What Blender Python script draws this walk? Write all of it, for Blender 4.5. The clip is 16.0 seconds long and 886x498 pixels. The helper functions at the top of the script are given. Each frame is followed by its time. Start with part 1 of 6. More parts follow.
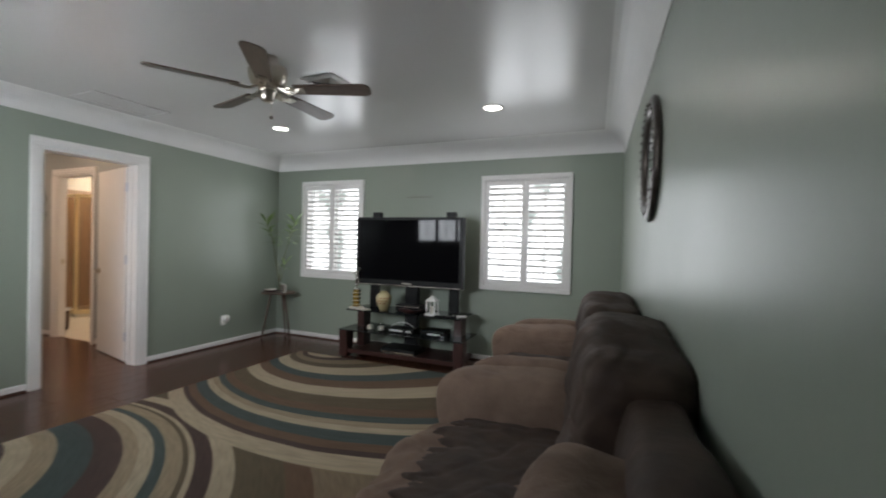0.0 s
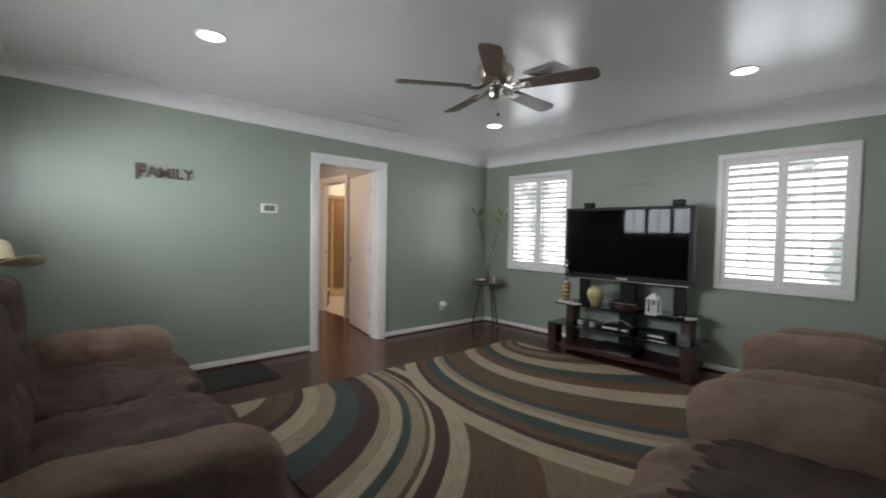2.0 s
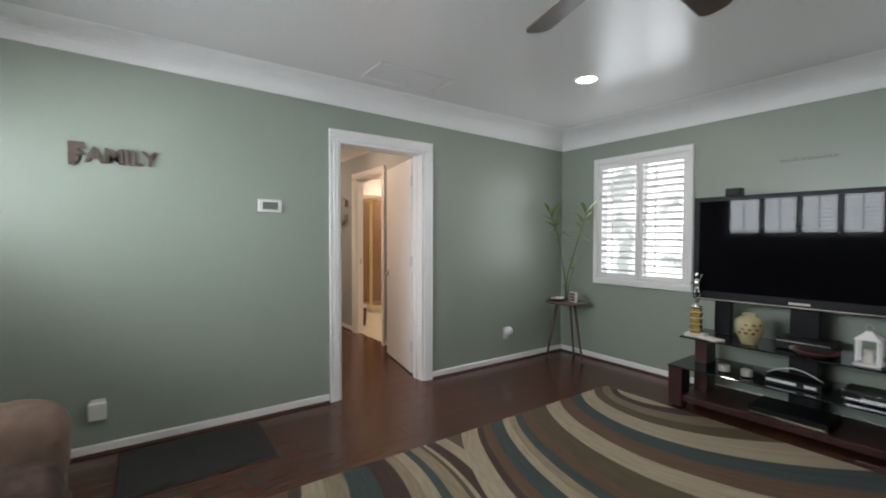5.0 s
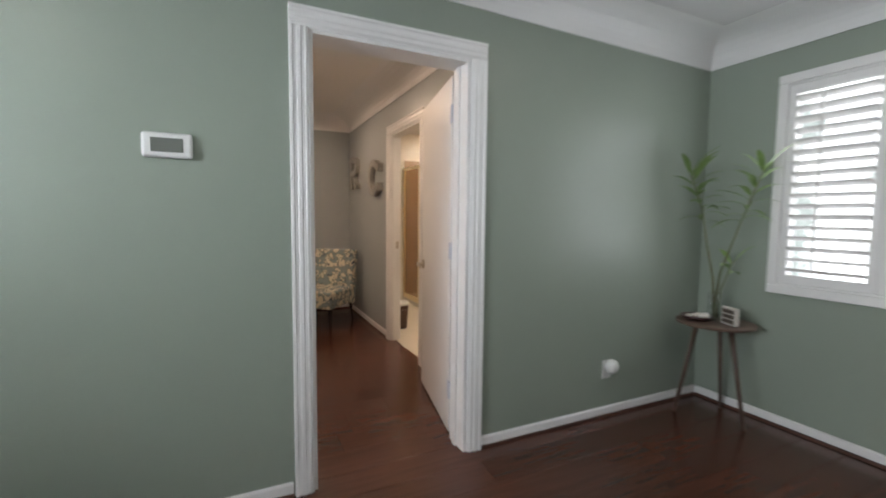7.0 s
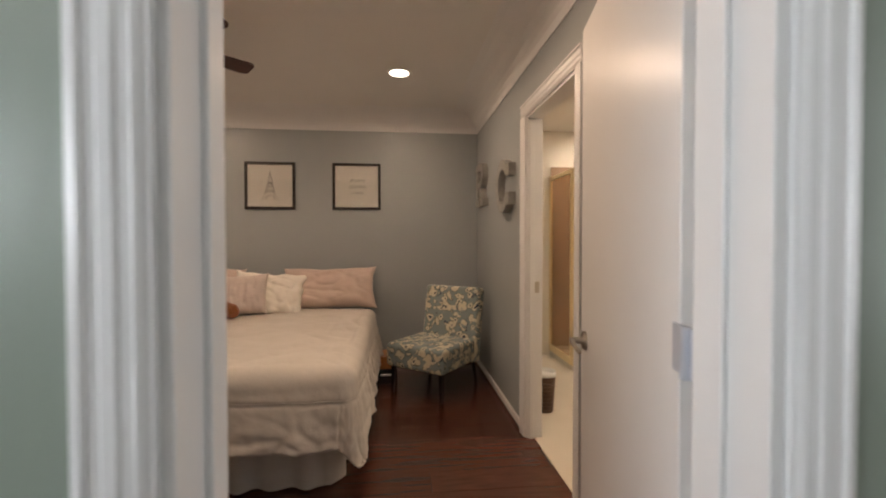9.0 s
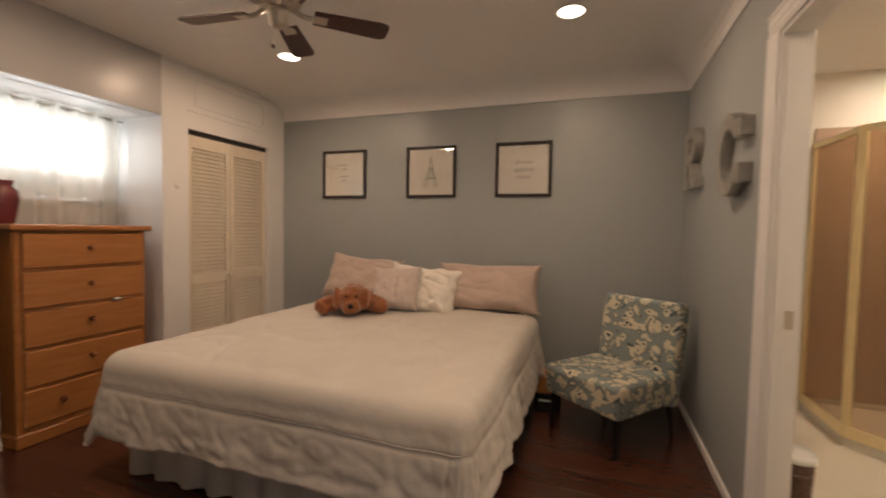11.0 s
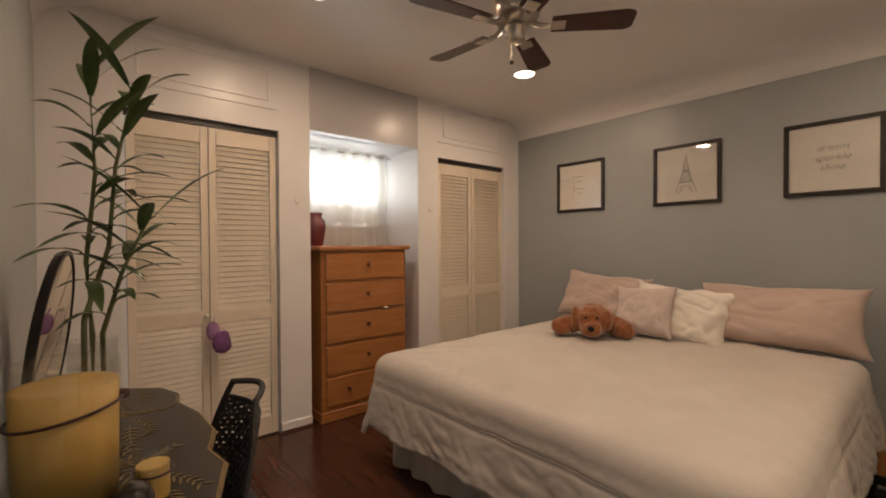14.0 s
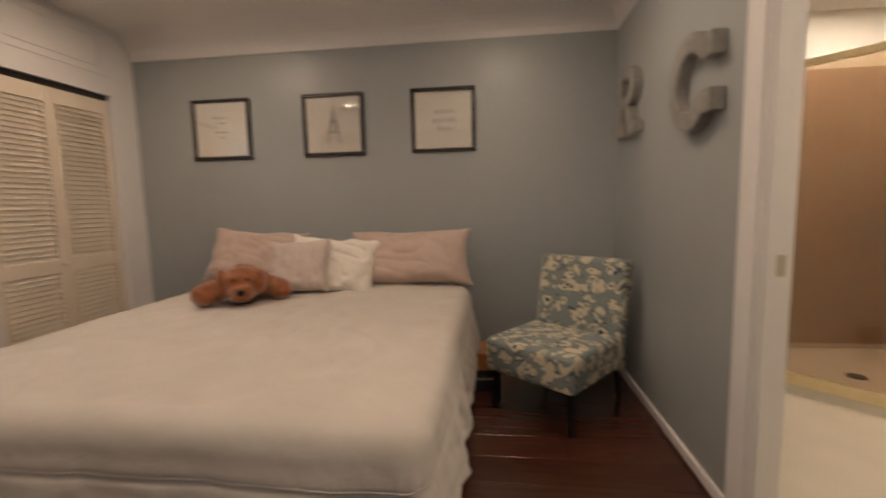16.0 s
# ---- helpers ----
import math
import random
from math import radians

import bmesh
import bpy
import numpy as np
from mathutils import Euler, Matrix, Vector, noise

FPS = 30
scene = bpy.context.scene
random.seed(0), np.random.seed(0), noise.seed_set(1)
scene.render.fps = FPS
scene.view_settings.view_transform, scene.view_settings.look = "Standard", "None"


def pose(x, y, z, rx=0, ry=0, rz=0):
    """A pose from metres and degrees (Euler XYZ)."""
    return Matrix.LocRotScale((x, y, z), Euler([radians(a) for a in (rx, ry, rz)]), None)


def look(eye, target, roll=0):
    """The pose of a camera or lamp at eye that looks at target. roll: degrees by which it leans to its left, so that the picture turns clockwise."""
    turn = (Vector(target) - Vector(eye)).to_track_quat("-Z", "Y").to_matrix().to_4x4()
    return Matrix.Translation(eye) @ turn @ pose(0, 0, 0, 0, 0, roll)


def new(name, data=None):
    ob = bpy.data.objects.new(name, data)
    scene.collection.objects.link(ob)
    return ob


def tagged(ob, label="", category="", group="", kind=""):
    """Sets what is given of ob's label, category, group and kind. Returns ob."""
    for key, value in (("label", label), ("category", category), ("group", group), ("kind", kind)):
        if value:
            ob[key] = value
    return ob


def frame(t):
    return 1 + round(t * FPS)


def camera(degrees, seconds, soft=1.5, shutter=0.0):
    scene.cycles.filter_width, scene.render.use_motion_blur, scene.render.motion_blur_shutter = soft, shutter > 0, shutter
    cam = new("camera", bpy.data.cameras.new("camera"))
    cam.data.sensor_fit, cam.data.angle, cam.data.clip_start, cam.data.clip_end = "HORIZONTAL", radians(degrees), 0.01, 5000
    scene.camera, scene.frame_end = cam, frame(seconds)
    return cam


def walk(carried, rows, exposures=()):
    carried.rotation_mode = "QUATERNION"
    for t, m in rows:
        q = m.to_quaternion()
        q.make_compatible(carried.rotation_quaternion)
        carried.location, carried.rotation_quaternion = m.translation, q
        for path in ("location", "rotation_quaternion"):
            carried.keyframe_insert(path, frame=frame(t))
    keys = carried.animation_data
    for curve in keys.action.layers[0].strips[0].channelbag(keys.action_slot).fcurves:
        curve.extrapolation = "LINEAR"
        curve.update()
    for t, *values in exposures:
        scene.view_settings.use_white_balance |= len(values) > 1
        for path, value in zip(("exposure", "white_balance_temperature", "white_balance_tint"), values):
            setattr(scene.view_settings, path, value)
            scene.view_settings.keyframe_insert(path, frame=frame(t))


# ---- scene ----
cam = camera(91.7, 16.0, soft=1.9, shutter=0.5)
PATH = [
    (0, (0.05, 0.09, 1.299), (-0.746, 1.924, 1.276), 1.4),
    (0.5, (-0.016, 0.051, 1.3), (-1.031, 1.773, 1.252), 1.3),
    (1, (-0.083, 0.014, 1.299), (-1.272, 1.621, 1.237), 1.4),
    (1.5, (-0.117, 0.006, 1.295), (-1.463, 1.483, 1.238), 1.2),
    (2, (-0.147, -0.009, 1.285), (-1.638, 1.321, 1.212), 1.0),
    (2.5, (-0.21, -0.025, 1.281), (-1.794, 1.194, 1.212), 1.2),
    (3, (-0.334, 0.0, 1.285), (-1.906, 1.234, 1.195), 1.1),
    (5.5, (-1.53, 1.052, 1.282), (-3.18, 2.181, 1.217), 0.2),
    (6, (-1.802, 1.325, 1.281), (-3.484, 2.396, 1.122), 0.3),
    (6.5, (-2.168, 1.555, 1.269), (-3.891, 2.56, 1.129), 1.2),
    (7, (-2.543, 1.765, 1.247), (-4.342, 2.627, 1.097), 0.6),
    (7.5, (-2.895, 1.942, 1.256), (-4.775, 2.613, 1.126), 0.6),
    (8, (-3.291, 2.08, 1.272), (-5.218, 2.607, 1.19), 0.4),
    (10.5, (-4.555, 2.513, 1.226), (-6.51, 2.099, 1.146), 0.6),
    (11, (-4.656, 2.505, 1.274), (-6.541, 1.842, 1.184), 1.1),
    (11.5, (-4.704, 2.429, 1.272), (-6.454, 1.463, 1.214), 0.7),
    (12, (-4.732, 2.399, 1.277), (-6.317, 1.182, 1.201), 0.5),
    (12.5, (-4.742, 2.379, 1.277), (-6.195, 1.008, 1.194), 0.0),
    (13, (-4.745, 2.367, 1.28), (-6.085, 0.884, 1.221), -0.1),
    (13.5, (-4.758, 2.377, 1.283), (-6.052, 0.852, 1.258), -0.1),
    (14, (-4.766, 2.37, 1.273), (-6.07, 0.854, 1.248), -0.3),
    (14.5, (-4.816, 2.332, 1.255), (-6.277, 0.968, 1.181), 0.3),
    (15, (-4.907, 2.267, 1.231), (-6.614, 1.229, 1.124), 0.7),
    (15.5, (-4.967, 2.223, 1.214), (-6.835, 1.523, 1.07), -0.0),
    (16, (-5.106, 2.289, 1.182), (-7.08, 2.049, 0.973), -1.3),
]
walk(cam, [(t, look(eye, target, roll)) for t, eye, target, roll in PATH],
     exposures=((0.0, -0.24, 6400, 12), (1.5, -0.24, 6400, 12), (2.5, -0.13, 6400, 12), (5.5, 0.0, 6350, 11.5), (8.0, -0.06, 6300, 11.5),
                (10.5, -0.12, 6650, 12), (13.5, -0.12, 6550, 11), (15.5, -0.15, 6300, 10.5), (16.0, -0.12, 6100, 9.5)))

# ---- world and daylight ----
world = bpy.data.worlds.new("world")
scene.world = world
world.use_nodes = True
wn = world.node_tree
sky = wn.nodes.new("ShaderNodeTexSky")
sky.sky_type = "NISHITA"
sky.sun_disc = False
sky.sun_elevation, sky.sun_rotation = radians(55), radians(200)
wn.links.new(sky.outputs[0], wn.nodes["Background"].inputs[0])
wn.nodes["Background"].inputs[1].default_value = 0.1

sun_data = bpy.data.lights.new("sun", "SUN")
sun_data.energy, sun_data.angle, sun_data.color = 2.5, radians(0.6), (1.0, 0.95, 0.88)
sun_lamp = new("sun", sun_data)
sun_lamp.matrix_world = look((0, 0, 12), (3, 5, 0))

# room plan, in metres
XW = -4.475          # living face of the wall with the door
XB = -4.63           # bedroom face of the same wall
YN, YS = 4.70, -0.47
ZL, CL = 2.44, 2.25  # living ceiling, foot of its cove
X_BED, Y_CLO, Y_C = -8.30, -0.525, 3.135
ZB, CB = 2.51, 2.337
DAY = 4.0            # brightness of the daylight outside the windows


def east(y):
    return -0.02 + 0.07 * (YN - y)


# ---- materials ----
def mat(name, col, rough=0.5, metal=0.0, col2=None, scale=6.0, detail=4.0, bump=0.0, bscale=60.0, rvar=0.0, spec=None, stretch=None, coat=0.0, sheen=0.0, vary=0.0):
    m = bpy.data.materials.new(name)
    m.use_nodes = True
    nt = m.node_tree
    b = nt.nodes["Principled BSDF"]
    b.inputs["Base Color"].default_value = (*col, 1)
    b.inputs["Roughness"].default_value = rough
    b.inputs["Metallic"].default_value = metal
    if spec is not None:
        b.inputs["Specular IOR Level"].default_value = spec
    b.inputs["Coat Weight"].default_value = coat
    b.inputs["Coat Roughness"].default_value = 0.12
    if sheen:
        b.inputs["Sheen Weight"].default_value = sheen
        b.inputs["Sheen Roughness"].default_value = 0.4
    tc = nt.nodes.new("ShaderNodeTexCoord")
    mp = nt.nodes.new("ShaderNodeMapping")
    nt.links.new(tc.outputs["Object"], mp.inputs[0])
    if stretch:
        mp.inputs["Scale"].default_value = stretch
    if vary:
        oi = nt.nodes.new("ShaderNodeObjectInfo")
        off = nt.nodes.new("ShaderNodeMath")
        off.operation = "MULTIPLY"
        off.inputs[1].default_value = 37.0
        nt.links.new(oi.outputs["Random"], off.inputs[0])
        nt.links.new(off.outputs[0], mp.inputs["Location"])
    n = nt.nodes.new("ShaderNodeTexNoise")
    n.inputs["Scale"].default_value, n.inputs["Detail"].default_value = scale, detail
    nt.links.new(mp.outputs[0], n.inputs[0])
    if col2 is not None:
        mx = nt.nodes.new("ShaderNodeMix")
        mx.data_type = "RGBA"
        mx.inputs[6].default_value, mx.inputs[7].default_value = (*col, 1), (*col2, 1)
        ramp = nt.nodes.new("ShaderNodeMapRange")
        ramp.inputs[1].default_value, ramp.inputs[2].default_value = 0.3, 0.7
        nt.links.new(n.outputs[0], ramp.inputs[0])
        nt.links.new(ramp.outputs[0], mx.inputs[0])
        out = mx.outputs[2]
        if vary:
            hsv = nt.nodes.new("ShaderNodeHueSaturation")
            vr = nt.nodes.new("ShaderNodeMapRange")
            vr.inputs[3].default_value, vr.inputs[4].default_value = 1 - vary, 1 + vary
            nt.links.new(oi.outputs["Random"], vr.inputs[0])
            nt.links.new(vr.outputs[0], hsv.inputs["Value"])
            nt.links.new(out, hsv.inputs["Color"])
            out = hsv.outputs[0]
        nt.links.new(out, b.inputs["Base Color"])
    if rvar:
        rr = nt.nodes.new("ShaderNodeMapRange")
        rr.inputs[3].default_value, rr.inputs[4].default_value = max(0.02, rough - rvar), rough + rvar
        nt.links.new(n.outputs[0], rr.inputs[0])
        nt.links.new(rr.outputs[0], b.inputs["Roughness"])
    if bump:
        n2 = nt.nodes.new("ShaderNodeTexNoise")
        n2.inputs["Scale"].default_value, n2.inputs["Detail"].default_value = bscale, 5.0
        nt.links.new(mp.outputs[0], n2.inputs[0])
        bp = nt.nodes.new("ShaderNodeBump")
        bp.inputs["Strength"].default_value, bp.inputs["Distance"].default_value = bump, 0.01
        nt.links.new(n2.outputs[0], bp.inputs["Height"])
        nt.links.new(bp.outputs[0], b.inputs["Normal"])
    return m


def glow(name, col, strength):
    m = bpy.data.materials.new(name)
    m.use_nodes = True
    b = m.node_tree.nodes["Principled BSDF"]
    b.inputs["Base Color"].default_value = (*col, 1)
    b.inputs["Emission Color"].default_value = (*col, 1)
    b.inputs["Emission Strength"].default_value = strength
    return m


def glass(name, col=(0.97, 0.98, 0.98), gloss=0.04):
    """Thin clear glass: straight through, with a faint sheen."""
    m = bpy.data.materials.new(name)
    m.use_nodes = True
    nt = m.node_tree
    nt.nodes.remove(nt.nodes["Principled BSDF"])
    tp, gl, mx = (nt.nodes.new("ShaderNode" + k) for k in ("BsdfTransparent", "BsdfGlossy", "MixShader"))
    tp.inputs[0].default_value = (*col, 1)
    gl.inputs["Roughness"].default_value = gloss
    mx.inputs[0].default_value = 0.07
    nt.links.new(tp.outputs[0], mx.inputs[1]), nt.links.new(gl.outputs[0], mx.inputs[2])
    nt.links.new(mx.outputs[0], nt.nodes["Material Output"].inputs[0])
    return m


M_GREEN = mat("green_paint", (0.285, 0.325, 0.272), 0.36, col2=(0.269, 0.309, 0.258), scale=1.6, bump=0.05, bscale=35, rvar=0.06)
M_GREY = mat("blue_grey_paint", (0.350, 0.374, 0.377), 0.38, col2=(0.331, 0.354, 0.358), scale=1.6, bump=0.05, bscale=35, rvar=0.06)
M_WHITE = mat("white_trim_paint", (0.80, 0.79, 0.78), 0.32, col2=(0.78, 0.77, 0.76), scale=5, bump=0.012, bscale=40)
M_CEIL = mat("glossy_ceiling_paint", (0.75, 0.735, 0.73), 0.24, col2=(0.74, 0.725, 0.72), scale=1.2, bump=0.05, bscale=9, rvar=0.06)
M_CEILB = mat("bedroom_ceiling_paint", (0.80, 0.78, 0.75), 0.40, col2=(0.77, 0.75, 0.72), scale=1.2, bump=0.05, bscale=14, rvar=0.06)
M_COVE = mat("cove_paint", (0.80, 0.79, 0.78), 0.45, col2=(0.77, 0.76, 0.75), scale=2, bump=0.04, bscale=20)
M_CREAM = mat("cream_louver_paint", (0.77, 0.69, 0.57), 0.4, col2=(0.73, 0.65, 0.53), scale=8, bump=0.03)
M_PLANK = mat("dark_stained_plank", (0.060, 0.023, 0.0145), 0.23, col2=(0.088, 0.033, 0.021), scale=3, stretch=(14, 1, 14), rvar=0.03, vary=0.12)
M_SUBFLOOR = mat("plank_joint", (0.012, 0.007, 0.005), 0.6, col2=(0.018, 0.010, 0.008))
M_SHOE = mat("stained_shoe_moulding", (0.075, 0.030, 0.018), 0.35, col2=(0.05, 0.02, 0.013), scale=10)
M_WALNUT = mat("walnut_blade", (0.125, 0.082, 0.060), 0.4, col2=(0.08, 0.05, 0.036), scale=5, stretch=(1, 9, 9), bump=0.03)
M_MAHOG = mat("mahogany_blade", (0.06, 0.017, 0.013), 0.35, col2=(0.04, 0.011, 0.009), scale=5, stretch=(1, 9, 9), bump=0.03)
M_NICKEL = mat("brushed_nickel", (0.58, 0.53, 0.46), 0.28, 1.0, col2=(0.50, 0.46, 0.40), scale=12)
M_CHROME = mat("chrome", (0.75, 0.75, 0.76), 0.08, 1.0)
M_BLACK = mat("black_plastic", (0.010, 0.010, 0.011), 0.42, col2=(0.014, 0.014, 0.015), scale=20, spec=0.15)
M_SCREEN = mat("tv_screen", (0.004, 0.004, 0.005), 0.035, spec=0.11)
M_BGLASS = mat("black_glass", (0.010, 0.013, 0.014), 0.04, col2=(0.012, 0.015, 0.016))
M_STAND = mat("espresso_wood", (0.060, 0.022, 0.018), 0.35, col2=(0.035, 0.013, 0.011), scale=6, stretch=(6, 6, 1), bump=0.03)
M_TAN = mat("tan_microfibre", (0.205, 0.138, 0.103), 0.9, col2=(0.145, 0.095, 0.070), scale=9, bump=0.4, bscale=45)
M_DARK = mat("brown_throw_cover", (0.058, 0.034, 0.023), 0.75, col2=(0.028, 0.016, 0.011), scale=9, bump=0.45, bscale=22)
M_RED = mat("red_brown_microfibre", (0.066, 0.034, 0.023), 0.8, col2=(0.038, 0.019, 0.013), scale=9, bump=0.45, bscale=22)
M_PINE = mat("honey_pine", (0.43, 0.185, 0.060), 0.35, col2=(0.34, 0.135, 0.040), scale=3, stretch=(1.5, 12, 12), bump=0.03, rvar=0.05)
M_KNOB = mat("red_pine_knob", (0.26, 0.09, 0.032), 0.35, col2=(0.20, 0.07, 0.025), scale=20)
M_SHEET = mat("cream_comforter", (0.56, 0.52, 0.47), 0.8, col2=(0.52, 0.48, 0.43), scale=5, bump=0.34, bscale=20, sheen=0.1)
M_SKIRT = mat("grey_bed_skirt", (0.52, 0.48, 0.43), 0.85, col2=(0.46, 0.42, 0.38), scale=6, bump=0.2, bscale=20)
M_PEACH = mat("peach_pillowcase", (0.53, 0.42, 0.36), 0.8, col2=(0.48, 0.38, 0.32), scale=5, bump=0.2, bscale=16, sheen=0.15)
M_BLUSH = mat("blush_cushion", (0.56, 0.48, 0.43), 0.85, col2=(0.52, 0.44, 0.40), scale=30, bump=0.2, bscale=90, sheen=0.2)
M_WPILL = mat("white_pillowcase", (0.78, 0.74, 0.67), 0.8, col2=(0.74, 0.70, 0.63), scale=5, bump=0.2, bscale=16)
M_FUR = mat("brown_plush", (0.33, 0.125, 0.048), 0.95, col2=(0.22, 0.075, 0.028), scale=45, bump=0.9, bscale=110, sheen=0.4)
M_PAPER = mat("print_paper", (0.70, 0.66, 0.60), 0.6, col2=(0.67, 0.63, 0.57), scale=4)
M_INK = mat("grey_ink", (0.12, 0.11, 0.10), 0.7)
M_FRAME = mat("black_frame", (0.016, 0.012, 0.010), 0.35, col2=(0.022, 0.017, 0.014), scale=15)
M_ZINC = mat("galvanised_metal", (0.40, 0.39, 0.36), 0.45, 0.45, col2=(0.28, 0.27, 0.25), scale=14, bump=0.08)
M_ZINC_FACE = mat("galvanised_face", (0.46, 0.45, 0.42), 0.35, 0.6, col2=(0.34, 0.33, 0.30), scale=18, bump=0.06)
M_GREEN_LEAF = mat("bamboo_leaf", (0.075, 0.125, 0.035), 0.4, col2=(0.050, 0.088, 0.025), scale=12)
M_PALE_LEAF = mat("pale_bamboo_leaf", (0.20, 0.30, 0.09), 0.45, col2=(0.15, 0.24, 0.07), scale=12)
M_STALK = mat("bamboo_stalk", (0.095, 0.13, 0.045), 0.4, col2=(0.12, 0.10, 0.04), scale=15)
M_GLASS = glass("clear_glass")
M_FROST = glass("smoked_shower_glass", (0.80, 0.72, 0.62), 0.12)
M_GOLD = mat("brass_shower_frame", (0.80, 0.68, 0.42), 0.3, 0.6, col2=(0.74, 0.62, 0.38), scale=10)
M_BATHW = mat("cream_bath_paint", (0.76, 0.72, 0.64), 0.45, col2=(0.73, 0.69, 0.61), scale=2, bump=0.03)
M_BATHF = mat("pale_bath_floor", (0.66, 0.60, 0.50), 0.3, col2=(0.62, 0.56, 0.46), scale=5)
M_SHOWER = mat("tan_shower_wall", (0.38, 0.27, 0.18), 0.35, col2=(0.33, 0.235, 0.155), scale=3)
M_PAN = mat("white_shower_pan", (0.72, 0.68, 0.60), 0.25, col2=(0.69, 0.65, 0.57), scale=5)
M_WICKER = mat("brown_wicker", (0.12, 0.065, 0.045), 0.6, col2=(0.06, 0.032, 0.022), scale=50, bump=0.5, bscale=70)
M_PLASTIC = mat("white_plastic", (0.72, 0.72, 0.70), 0.35, col2=(0.70, 0.70, 0.68), scale=10)
M_LCD = mat("grey_display", (0.16, 0.17, 0.15), 0.25)
M_RUBBER = mat("black_door_mat", (0.014, 0.013, 0.012), 0.8, col2=(0.022, 0.020, 0.018), scale=80, bump=0.8, bscale=140)
M_STRAW = mat("straw", (0.62, 0.56, 0.40), 0.8, col2=(0.56, 0.49, 0.33), scale=60, bump=0.3, bscale=120)
M_CERAM = mat("cream_ceramic", (0.46, 0.42, 0.25), 0.25, col2=(0.40, 0.33, 0.17), scale=9)
M_BURG = mat("burgundy_ceramic", (0.16, 0.03, 0.035), 0.25, col2=(0.11, 0.02, 0.025), scale=8)
M_WAX = mat("yellow_wax", (0.62, 0.40, 0.10), 0.5, col2=(0.56, 0.35, 0.08), scale=6)
M_LACQ = mat("black_lacquer", (0.014, 0.012, 0.010), 0.22, col2=(0.022, 0.018, 0.014), scale=9)
M_GILT = mat("gilt_paint", (0.24, 0.17, 0.07), 0.5, 0.3, col2=(0.15, 0.105, 0.04), scale=40)
M_PURPLE = mat("purple_plush", (0.24, 0.10, 0.26), 0.9, col2=(0.19, 0.07, 0.21), scale=30, bump=0.4)
M_BAG = mat("black_woven_bag", (0.012, 0.011, 0.011), 0.6, col2=(0.03, 0.028, 0.026), scale=60, bump=0.8, bscale=90)
M_STEEL = mat("satin_steel", (0.62, 0.64, 0.70), 0.38, 0.5)
M_MIRROR = mat("mirror_glass", (0.85, 0.86, 0.86), 0.01, 1.0)
M_BRONZE = mat("dark_hammered_metal", (0.05, 0.04, 0.035), 0.3, 0.8, col2=(0.10, 0.085, 0.075), scale=25, bump=0.4, bscale=40)
M_TROPHY = mat("gold_trophy", (0.62, 0.42, 0.12), 0.25, 0.9, col2=(0.5, 0.33, 0.09), scale=30)
M_SIGN = mat("weathered_brown_metal", (0.075, 0.055, 0.042), 0.5, 0.3, col2=(0.12, 0.09, 0.07), scale=20)
M_LAMP = glow("lit_downlight", (1.0, 0.95, 0.86), 9.0)
M_LAMPW = glow("lit_warm_downlight", (1.0, 0.86, 0.66), 7.0)


def curtain_material():
    m = bpy.data.materials.new("sheer_curtain")
    m.use_nodes = True
    nt = m.node_tree
    nt.nodes.remove(nt.nodes["Principled BSDF"])
    d, tl, tp = (nt.nodes.new("ShaderNodeBsdf" + k) for k in ("Diffuse", "Translucent", "Transparent"))
    d.inputs[0].default_value = tl.inputs[0].default_value = (0.80, 0.78, 0.72, 1)
    a, b = nt.nodes.new("ShaderNodeMixShader"), nt.nodes.new("ShaderNodeMixShader")
    a.inputs[0].default_value, b.inputs[0].default_value = 0.5, 0.28
    nt.links.new(d.outputs[0], a.inputs[1]), nt.links.new(tl.outputs[0], a.inputs[2])
    nt.links.new(a.outputs[0], b.inputs[1]), nt.links.new(tp.outputs[0], b.inputs[2])
    nt.links.new(b.outputs[0], nt.nodes["Material Output"].inputs[0])
    return m


M_CURTAIN = curtain_material()


def backdrop_material(name, strength):
    m = bpy.data.materials.new(name)
    m.use_nodes = True
    nt = m.node_tree
    b = nt.nodes["Principled BSDF"]
    tc, n, r = nt.nodes.new("ShaderNodeTexCoord"), nt.nodes.new("ShaderNodeTexNoise"), nt.nodes.new("ShaderNodeValToRGB")
    n.inputs["Scale"].default_value, n.inputs["Detail"].default_value = 2.2, 6
    nt.links.new(tc.outputs["Object"], n.inputs[0]), nt.links.new(n.outputs[0], r.inputs[0])
    e = r.color_ramp.elements
    e[0].position, e[0].color = 0.38, (0.15, 0.17, 0.16, 1)
    e[1].position, e[1].color = 0.52, (1, 1, 1, 1)
    b.inputs["Base Color"].default_value = (0.1, 0.1, 0.1, 1)
    nt.links.new(r.outputs[0], b.inputs["Emission Color"])
    b.inputs["Emission Strength"].default_value = strength
    return m


